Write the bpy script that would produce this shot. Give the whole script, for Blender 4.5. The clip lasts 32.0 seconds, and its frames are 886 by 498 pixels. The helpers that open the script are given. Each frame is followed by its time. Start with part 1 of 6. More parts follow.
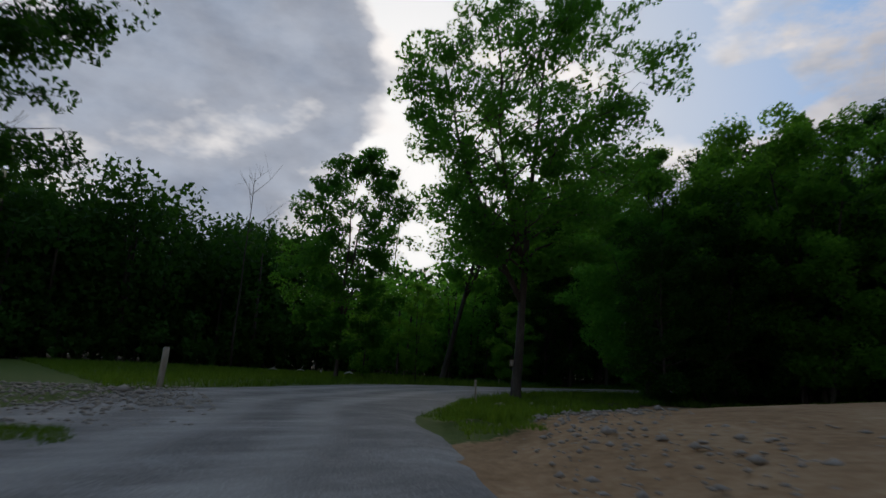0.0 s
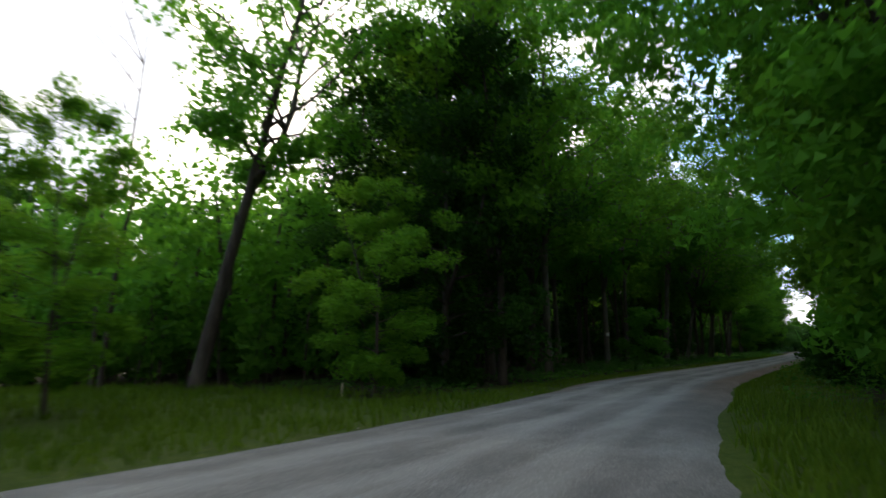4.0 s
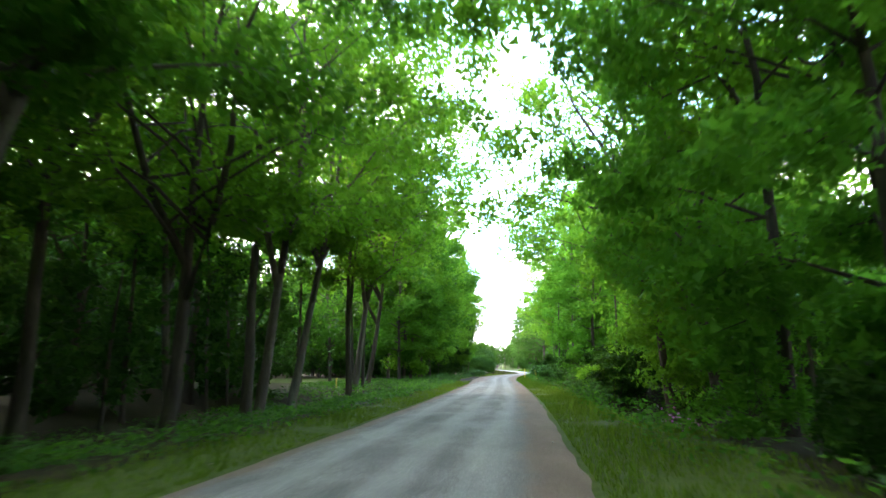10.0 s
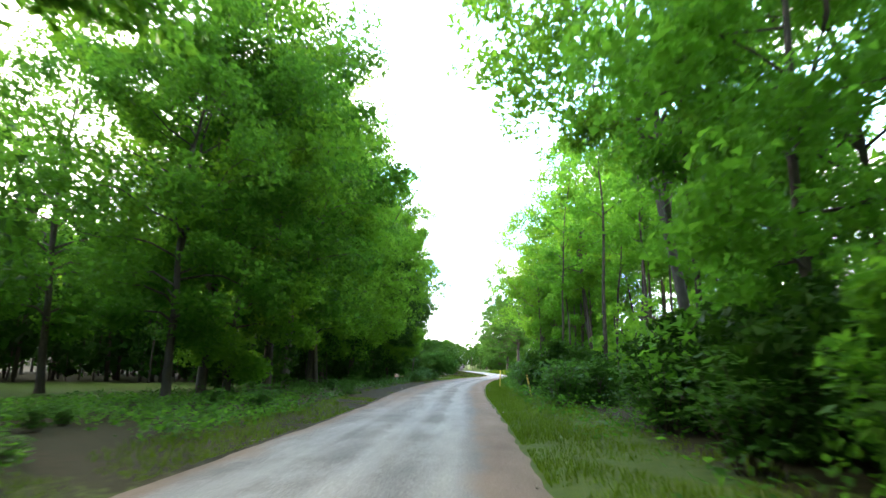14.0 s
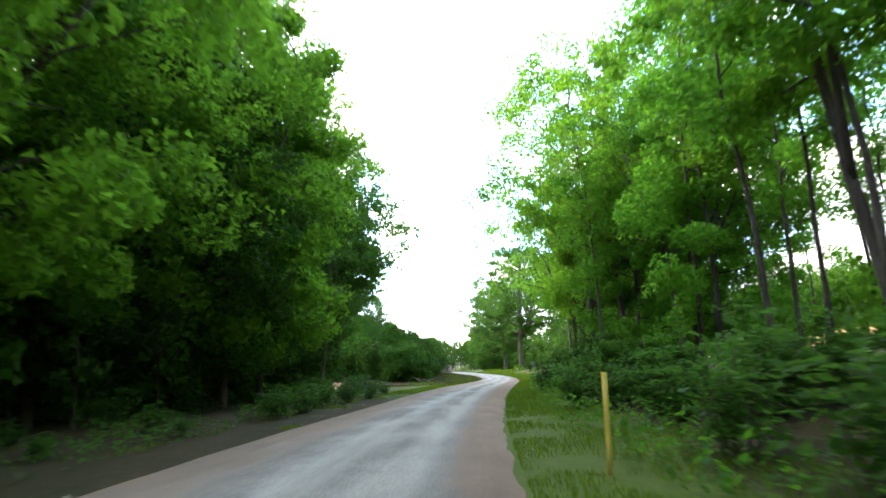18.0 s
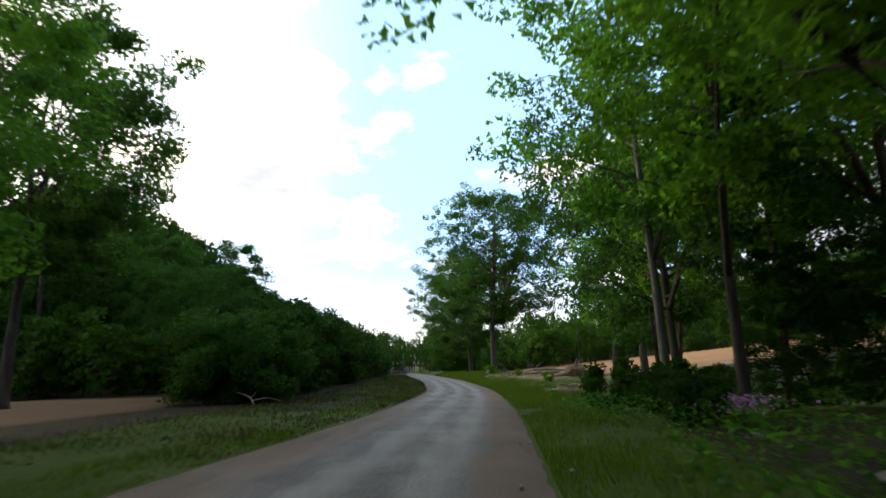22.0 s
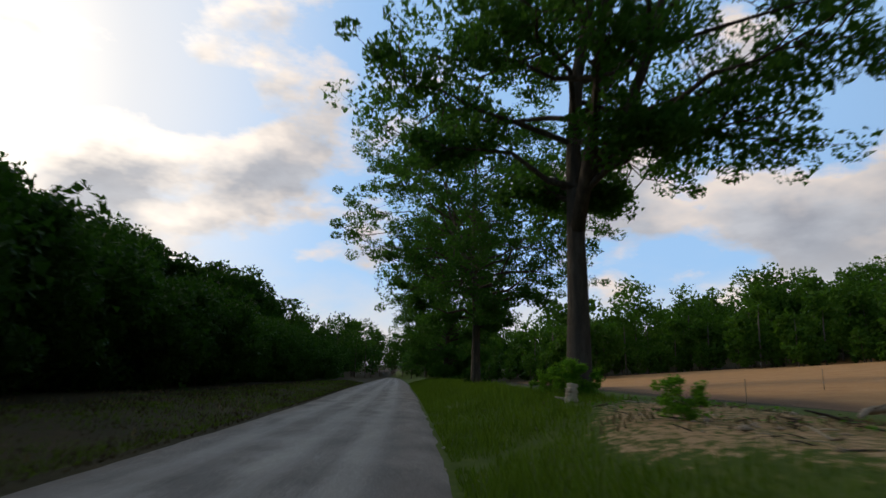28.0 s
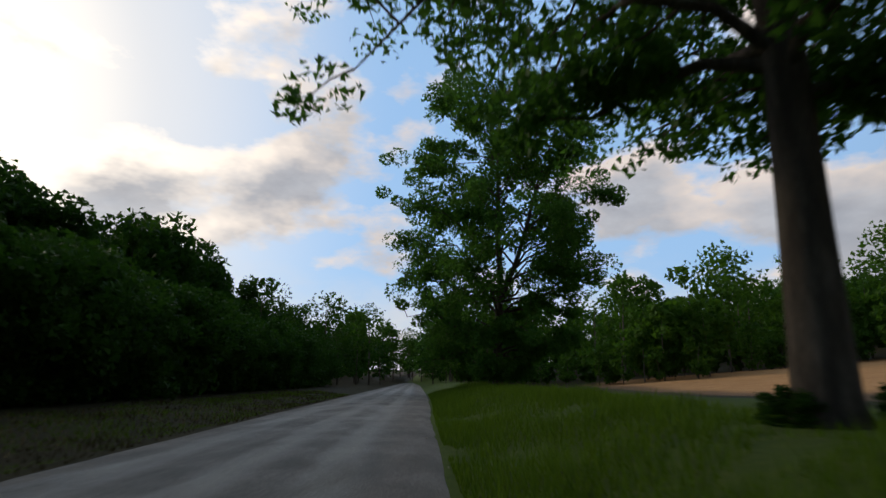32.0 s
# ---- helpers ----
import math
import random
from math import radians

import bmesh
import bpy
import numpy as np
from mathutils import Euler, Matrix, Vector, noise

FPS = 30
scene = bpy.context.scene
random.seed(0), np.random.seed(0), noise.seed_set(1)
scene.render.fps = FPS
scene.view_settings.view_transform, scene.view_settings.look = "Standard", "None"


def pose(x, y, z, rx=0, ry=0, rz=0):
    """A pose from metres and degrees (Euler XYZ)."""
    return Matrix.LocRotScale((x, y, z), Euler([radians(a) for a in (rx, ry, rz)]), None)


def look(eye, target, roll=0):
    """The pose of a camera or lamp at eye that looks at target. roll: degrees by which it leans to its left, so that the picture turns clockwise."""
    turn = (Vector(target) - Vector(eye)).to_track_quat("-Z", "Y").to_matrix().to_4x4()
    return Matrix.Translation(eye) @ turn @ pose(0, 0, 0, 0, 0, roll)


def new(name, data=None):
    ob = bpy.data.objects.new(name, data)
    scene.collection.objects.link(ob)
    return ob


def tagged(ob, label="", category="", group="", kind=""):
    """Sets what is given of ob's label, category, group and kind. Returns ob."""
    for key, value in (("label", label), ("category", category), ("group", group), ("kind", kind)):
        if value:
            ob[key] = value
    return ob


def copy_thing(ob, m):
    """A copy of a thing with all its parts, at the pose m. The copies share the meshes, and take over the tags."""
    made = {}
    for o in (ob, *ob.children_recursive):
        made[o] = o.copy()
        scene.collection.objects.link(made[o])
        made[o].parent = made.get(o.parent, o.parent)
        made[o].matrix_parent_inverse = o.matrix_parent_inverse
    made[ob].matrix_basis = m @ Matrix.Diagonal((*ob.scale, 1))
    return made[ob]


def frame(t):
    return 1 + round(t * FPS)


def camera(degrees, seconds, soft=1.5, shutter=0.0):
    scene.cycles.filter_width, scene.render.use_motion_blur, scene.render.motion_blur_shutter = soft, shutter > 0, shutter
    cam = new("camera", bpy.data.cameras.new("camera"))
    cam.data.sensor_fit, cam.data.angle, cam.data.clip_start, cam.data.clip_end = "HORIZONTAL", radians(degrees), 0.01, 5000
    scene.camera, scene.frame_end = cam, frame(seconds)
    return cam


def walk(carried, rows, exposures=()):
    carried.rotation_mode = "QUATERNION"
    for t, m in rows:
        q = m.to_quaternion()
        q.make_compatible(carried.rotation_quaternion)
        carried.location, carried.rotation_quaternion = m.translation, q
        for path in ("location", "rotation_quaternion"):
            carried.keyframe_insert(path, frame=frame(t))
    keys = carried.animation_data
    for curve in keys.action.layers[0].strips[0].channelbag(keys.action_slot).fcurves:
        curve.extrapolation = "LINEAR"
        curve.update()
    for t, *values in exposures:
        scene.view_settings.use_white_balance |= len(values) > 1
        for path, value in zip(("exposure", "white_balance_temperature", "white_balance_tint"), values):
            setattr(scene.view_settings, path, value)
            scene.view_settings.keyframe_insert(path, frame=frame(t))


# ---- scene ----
cam = camera(74.0, 32.0, 1.5, 0.4)
PATH = [
    (0, (30.940, -82.695, 1.445), (29.413, -81.463, 1.833), 3.1),
    (0.5, (26.825, -80.113, 1.409), (25.295, -78.886, 1.801), 2.8),
    (1, (22.839, -77.590, 1.390), (21.313, -76.359, 1.784), 2.4),
    (1.5, (19.162, -74.889, 1.380), (17.645, -73.646, 1.773), 2.1),
    (2, (15.774, -71.951, 1.370), (14.273, -70.689, 1.762), 1.5),
    (2.5, (12.736, -68.850, 1.370), (11.270, -67.548, 1.765), 0.4),
    (3, (10.132, -65.648, 1.370), (8.767, -64.235, 1.744), -0.7),
    (3.5, (7.746, -62.166, 1.375), (6.505, -60.640, 1.737), -1),
    (4, (5.623, -58.258, 1.380), (4.529, -56.620, 1.727), -1.1),
    (4.5, (3.776, -54.007, 1.385), (2.850, -52.270, 1.740), -1.2),
    (6.5, (1.321, -34.614, 1.423), (0.748, -32.739, 1.817), -1.1),
    (7, (1.456, -28.886, 1.436), (0.993, -26.984, 1.848), -2.86),
    (7.5, (1.361, -23.481, 1.433), (0.948, -21.566, 1.838), -2.49),
    (8, (1.365, -17.980, 1.436), (0.998, -16.056, 1.840), -2.35),
    (8.5, (1.419, -12.479, 1.436), (1.087, -10.549, 1.840), -1.79),
    (9, (1.476, -7.050, 1.412), (1.180, -5.113, 1.815), -1.15),
    (9.5, (1.527, -1.928, 1.377), (1.258, 0.014, 1.774), -0.16),
    (10, (1.593, 3.103, 1.384), (1.354, 5.048, 1.781), 0.04),
    (10.5, (1.655, 8.209, 1.397), (1.440, 10.157, 1.797), 0.27),
    (11, (1.697, 13.131, 1.389), (1.502, 15.081, 1.790), 0.58),
    (11.5, (1.725, 17.935, 1.377), (1.545, 19.887, 1.775), 0.72),
    (12, (1.705, 22.700, 1.391), (1.536, 24.653, 1.789), 0.55),
    (12.5, (1.647, 27.334, 1.402), (1.495, 29.288, 1.799), -0.77),
    (13, (1.582, 31.829, 1.406), (1.436, 33.783, 1.806), -0.54),
    (13.5, (1.514, 36.288, 1.391), (1.372, 38.243, 1.789), 0.41),
    (14, (1.445, 40.754, 1.385), (1.305, 42.709, 1.783), 0.88),
    (14.5, (1.396, 45.345, 1.398), (1.267, 47.300, 1.799), 0.63),
    (16.5, (1.397, 65.264, 1.439), (1.286, 67.220, 1.843), -0.60),
    (17, (1.239, 70.520, 1.432), (1.132, 72.475, 1.837), -0.83),
    (17.5, (1.111, 75.843, 1.407), (1.011, 77.800, 1.811), -1.28),
    (18, (1.021, 81.324, 1.391), (0.929, 83.281, 1.794), -1.71),
    (18.5, (0.971, 86.827, 1.386), (0.888, 88.784, 1.789), -1.78),
    (19, (0.976, 92.265, 1.373), (0.904, 94.222, 1.775), -1.52),
    (19.5, (1.083, 97.711, 1.354), (1.024, 99.669, 1.758), -0.98),
    (20, (1.278, 103.077, 1.344), (1.235, 105.035, 1.748), -0.93),
    (20.5, (1.595, 108.524, 1.360), (1.572, 110.483, 1.764), -1.58),
    (21, (2.041, 114.104, 1.390), (2.035, 116.063, 1.794), -1.65),
    (21.5, (2.561, 119.754, 1.423), (2.570, 121.713, 1.825), -1.67),
    (22, (3.092, 125.423, 1.443), (3.114, 127.382, 1.846), -1.39),
    (22.5, (3.569, 131.064, 1.439), (3.602, 133.023, 1.841), -0.99),
    (23, (4.000, 136.708, 1.429), (4.043, 138.667, 1.830), -0.40),
    (23.5, (4.474, 142.451, 1.413), (4.524, 144.409, 1.818), 0.17),
    (24, (4.945, 148.252, 1.399), (5.000, 150.210, 1.805), 0.39),
    (24.5, (5.401, 154.021, 1.399), (5.459, 155.978, 1.808), 0.83),
    (25, (5.833, 159.651, 1.389), (5.888, 161.608, 1.799), 1.27),
    (25.5, (6.177, 165.193, 1.366), (6.224, 167.150, 1.777), 1.49),
    (27.5, (6.181, 187.654, 1.447), (6.201, 189.610, 1.866), 1.76),
    (28, (6.000, 193.251, 1.435), (6.013, 195.206, 1.856), 1.43),
    (28.5, (5.824, 198.860, 1.424), (5.830, 200.815, 1.844), 1.00),
    (29, (5.689, 204.292, 1.426), (5.689, 206.246, 1.849), 0.84),
    (29.5, (5.514, 209.724, 1.430), (5.507, 211.677, 1.861), 1.34),
    (30, (5.261, 215.248, 1.439), (5.246, 217.201, 1.870), 1.02),
    (30.5, (4.985, 220.594, 1.434), (4.962, 222.547, 1.866), 0.67),
    (31, (4.737, 225.778, 1.405), (4.708, 227.731, 1.837), 0.16),
    (31.5, (4.507, 230.901, 1.374), (4.468, 232.854, 1.806), 0.09),
    (32, (4.266, 236.021, 1.349), (4.219, 237.972, 1.782), 0.06),
]
walk(cam, [(t, look(eye, target, roll)) for t, eye, target, roll in PATH], [(0,-0.95,5950,9),(2.0,-0.65,6200,9),(3.2,-0.1,6600,9),(4.0,0.95,6700,9),(4.5,1.35,6700,9),(6.5,2.6,6800,9),(7.5,2.95,6700,10),(9,3.2,6700,10),(11,3.42,6700,10),(13.5,3.0,6700,10),(17,2.95,6800,10),(18.5,2.6,6900,9),(20,2.4,6900,9),(21,1.7,6900,9),(22,0.65,6900,9),(23,0.0,6800,9),(24,-0.15,6800,9),(28,-0.38,6800,9),(32,-0.45,6800,9)])

# ---- helpers of this scene ----
rng = np.random.default_rng(7)


def part(name, me, material, parent=None, label="", kind=""):
    """One mesh (a bmesh or mesh data) as an object, under its parent."""
    if isinstance(me, bmesh.types.BMesh):
        data = bpy.data.meshes.new(name)
        me.to_mesh(data)
        me.free()
        me = data
    if material is not None and not me.materials:
        me.materials.append(material)
    ob = new(name, me)
    if parent is not None:
        ob.parent = parent
    return tagged(ob, label, kind=kind)


def mesh_from(name, verts, faces, smooth=False):
    """Mesh data from vertex rows and one array of faces with equal corner count (or a list of such arrays)."""
    if not isinstance(faces, list):
        faces = [faces]
    faces = [np.asarray(f, np.int32) for f in faces if len(f)]
    verts = np.asarray(verts, np.float32)
    loops = np.concatenate([f.ravel() for f in faces])
    sizes = np.concatenate([np.full(len(f), f.shape[1], np.int32) for f in faces])
    me = bpy.data.meshes.new(name)
    me.vertices.add(len(verts))
    me.vertices.foreach_set("co", verts.ravel())
    me.loops.add(len(loops))
    me.loops.foreach_set("vertex_index", loops)
    me.polygons.add(len(sizes))
    me.polygons.foreach_set("loop_start", np.concatenate([[0], np.cumsum(sizes)[:-1]]).astype(np.int32))
    if smooth:
        me.polygons.foreach_set("use_smooth", np.ones(len(sizes), bool))
    me.update(calc_edges=True)
    me.validate()
    return me


class Bag:
    """Collects pieces of geometry, quads and triangles, for one mesh."""

    def __init__(self):
        self.v, self.q, self.t, self.n = [], [], [], 0

    def add(self, v, q=None, t=None):
        v = np.asarray(v, float).reshape(-1, 3)
        if q is not None and len(q):
            self.q.append(np.asarray(q) + self.n)
        if t is not None and len(t):
            self.t.append(np.asarray(t) + self.n)
        self.v.append(v)
        self.n += len(v)

    def mesh(self, name, smooth=False):
        faces = []
        if self.q:
            faces.append(np.concatenate(self.q))
        if self.t:
            faces.append(np.concatenate(self.t))
        return mesh_from(name, np.concatenate(self.v), faces, smooth)


def tube(bag, pts, radii, sides=6, cap=True):
    """A tapering tube along points, rings turned to the line."""
    pts, radii = np.asarray(pts, float), np.asarray(radii, float)
    k = len(pts)
    d = np.gradient(pts, axis=0)
    d /= np.linalg.norm(d, axis=1, keepdims=True) + 1e-9
    ref = np.where(np.abs(d[:, 2:3]) > 0.9, [[1.0, 0, 0]], [[0, 0, 1.0]])
    a = np.cross(d, ref)
    a /= np.linalg.norm(a, axis=1, keepdims=True) + 1e-9
    b = np.cross(d, a)
    ang = np.linspace(0, 2 * np.pi, sides, endpoint=False)
    ring = pts[:, None] + radii[:, None, None] * (a[:, None] * np.cos(ang)[None, :, None] + b[:, None] * np.sin(ang)[None, :, None])
    v = ring.reshape(-1, 3)
    i, j = np.meshgrid(np.arange(k - 1), np.arange(sides), indexing="ij")
    q = np.stack([i * sides + j, i * sides + (j + 1) % sides, (i + 1) * sides + (j + 1) % sides, (i + 1) * sides + j], -1).reshape(-1, 4)
    t = None
    if cap:
        v = np.vstack([v, pts[:1], pts[-1:]])
        s = np.arange(sides)
        t = np.concatenate([np.stack([np.full(sides, k * sides), (s + 1) % sides, s], -1),
                            np.stack([np.full(sides, k * sides + 1), (k - 1) * sides + s, (k - 1) * sides + (s + 1) % sides], -1)])
    bag.add(v, q, t)


def leaves(bag, centres, size, r, up=0.6, wide=0.6, kite=False):
    """A pointed, slightly folded leaf at each centre."""
    n = len(centres)
    nrm = r.normal(size=(n, 3)) * (1 - up) + [0, 0, up]
    nrm /= np.linalg.norm(nrm, axis=1, keepdims=True) + 1e-9
    d = np.cross(nrm, r.normal(size=(n, 3)))
    d /= np.linalg.norm(d, axis=1, keepdims=True) + 1e-9
    s = np.cross(nrm, d)
    L = (size * r.uniform(0.6, 1.35, n))[:, None]
    w = L * wide * 0.5
    mid = centres - nrm * L * 0.06
    if kite:
        v = np.stack([centres - d * L * 0.5, mid + s * w, centres + d * L * 0.5 - nrm * L * 0.1, mid - s * w], 1)
        bag.add(v, np.arange(4 * n).reshape(n, 4))
        return
    k = r.uniform(-0.25, 0.35, n)[:, None] * L
    v = np.stack([centres - d * L * 0.5 - s * w * 0.3, mid + s * w * 1.5 + d * k, centres + d * L * 0.5], 1)
    bag.add(v, None, np.arange(3 * n).reshape(n, 3))


def fbm(x, y, scale, seed=0, octaves=3):
    """Cheap smooth value noise on arrays, about -1 to 1."""
    out, amp, tot = 0.0, 1.0, 0.0
    for o in range(octaves):
        u, v = x / scale * 2**o + 17.3 * seed + o * 5.1, y / scale * 2**o - 9.7 * seed + o * 3.3
        out = out + amp * (np.sin(u * 1.7 + 1.3 * np.sin(v * 1.1)) * np.cos(v * 1.3 + 1.1 * np.sin(u * 0.9)))
        tot += amp
        amp *= 0.5
    return out / tot


def smooth(x, a, b):
    t = np.clip((np.asarray(x, float) - a) / (b - a), 0, 1)
    return t * t * (3 - 2 * t)


# ---- node helpers ----
def nodes_of(tree):
    tree.nodes.clear()

    def make(kind, **kw):
        n = tree.nodes.new(kind)
        for k, v in kw.items():
            if k in n.inputs:
                n.inputs[k].default_value = v
            else:
                setattr(n, k, v)
        return n

    def link(a, b):
        tree.links.new(a, b)

    return make, link


def math_node(make, link, op, a, b=None, c=None):
    n = make("ShaderNodeMath", operation=op)
    for i, s in enumerate((a, b, c)):
        if s is None:
            continue
        if isinstance(s, (int, float)):
            n.inputs[i].default_value = s
        else:
            link(s, n.inputs[i])
    return n.outputs[0]


def ramp(make, link, fac, stops, mode="LINEAR"):
    n = make("ShaderNodeValToRGB")
    n.color_ramp.interpolation = mode
    el = n.color_ramp.elements
    while len(el) < len(stops):
        el.new(0.5)
    for e, (p, c) in zip(el, stops):
        e.position = p
        e.color = (*c, 1) if len(c) == 3 else c
    link(fac, n.inputs[0])
    return n.outputs[0]


def mixrgb(make, link, fac, a, b, blend="MIX"):
    n = make("ShaderNodeMix", data_type="RGBA", blend_type=blend)
    for sock, s in ((n.inputs[0], fac), (n.inputs[6], a), (n.inputs[7], b)):
        if isinstance(s, (int, float)):
            sock.default_value = s
        elif isinstance(s, tuple):
            sock.default_value = (*s, 1)
        else:
            link(s, sock)
    return n.outputs[2]


def noise_tex(make, link, vec, scale, detail=4.0, rough=0.6):
    n = make("ShaderNodeTexNoise")
    n.inputs["Scale"].default_value = scale
    n.inputs["Detail"].default_value = detail
    n.inputs["Roughness"].default_value = rough
    if vec is not None:
        link(vec, n.inputs["Vector"])
    return n.outputs["Fac"]


def surface(name, stops, scale=2.0, fine=18.0, rough=0.9, bump=0.3, dist=0.02, island=0.0, tint=None, spec=0.3, vec_scale=None):
    """A rough procedural surface: two scales of noise over a colour ramp, with fine bump."""
    mat = bpy.data.materials.new(name)
    mat.use_nodes = True
    make, link = nodes_of(mat.node_tree)
    co = make("ShaderNodeTexCoord").outputs["Object"]
    if vec_scale is not None:
        m = make("ShaderNodeMapping")
        m.inputs["Scale"].default_value = vec_scale
        link(co, m.inputs["Vector"])
        co = m.outputs[0]
    big = noise_tex(make, link, co, scale, 3.0)
    small = noise_tex(make, link, co, fine, 6.0, 0.7)
    fac = math_node(make, link, "ADD", math_node(make, link, "MULTIPLY", big, 0.6), math_node(make, link, "MULTIPLY", small, 0.4))
    fac = math_node(make, link, "MULTIPLY_ADD", math_node(make, link, "SUBTRACT", fac, 0.5), 2.2, 0.5)
    if island:
        rnd = make("ShaderNodeNewGeometry").outputs["Random Per Island"]
        fac = math_node(make, link, "ADD", fac, math_node(make, link, "MULTIPLY", math_node(make, link, "SUBTRACT", rnd, 0.5), island))
    col = ramp(make, link, fac, stops)
    if tint:
        rnd = make("ShaderNodeObjectInfo").outputs["Random"]
        col = mixrgb(make, link, math_node(make, link, "MULTIPLY", rnd, tint[0]), col, tint[1])
    b = make("ShaderNodeBump", Strength=bump, Distance=dist)
    link(small, b.inputs["Height"])
    p = make("ShaderNodeBsdfPrincipled", Roughness=rough)
    p.inputs["Specular IOR Level"].default_value = spec
    link(col, p.inputs["Base Color"])
    link(b.outputs[0], p.inputs["Normal"])
    out = make("ShaderNodeOutputMaterial")
    link(p.outputs[0], out.inputs[0])
    return mat


def foliage(name, dark, light, through_col, amount=0.45, gloss=0.5):
    """Leaves: colour varied leaf by leaf and tree by tree, part of the light passing through."""
    mat = bpy.data.materials.new(name)
    mat.use_nodes = True
    make, link = nodes_of(mat.node_tree)
    isl = make("ShaderNodeNewGeometry").outputs["Random Per Island"]
    obr = make("ShaderNodeObjectInfo").outputs["Random"]
    co = make("ShaderNodeTexCoord").outputs["Object"]
    clump = noise_tex(make, link, co, 0.55, 2.0)
    f = math_node(make, link, "ADD", math_node(make, link, "MULTIPLY", isl, 0.45), math_node(make, link, "MULTIPLY", clump, 0.55))
    f = math_node(make, link, "ADD", f, math_node(make, link, "MULTIPLY", math_node(make, link, "SUBTRACT", obr, 0.5), 0.35))
    col = ramp(make, link, f, [(0.2, dark), (0.8, light)])
    p = make("ShaderNodeBsdfPrincipled", Roughness=gloss)
    p.inputs["Specular IOR Level"].default_value = 0.05
    link(col, p.inputs["Base Color"])
    t = make("ShaderNodeBsdfTranslucent")
    tc = mixrgb(make, link, 0.35, through_col, col)
    link(tc, t.inputs["Color"])
    mx = make("ShaderNodeMixShader")
    mx.inputs[0].default_value = amount
    link(p.outputs[0], mx.inputs[1])
    link(t.outputs[0], mx.inputs[2])
    out = make("ShaderNodeOutputMaterial")
    link(mx.outputs[0], out.inputs[0])
    return mat


# ---- world, sun ----
SUN_AZ, SUN_EL = radians(56), radians(19)
SUN = Vector((-math.sin(SUN_AZ) * math.cos(SUN_EL), math.cos(SUN_AZ) * math.cos(SUN_EL), math.sin(SUN_EL)))
sun_data = bpy.data.lights.new("sun", "SUN")
sun_data.energy, sun_data.angle, sun_data.color = 1.6, radians(12), (1.0, 0.88, 0.7)
sun = new("sun", sun_data)
sun.matrix_world = look((0, 0, 60), tuple(Vector((0, 0, 60)) - SUN))

world = bpy.data.worlds.new("sky")
scene.world = world
world.use_nodes = True


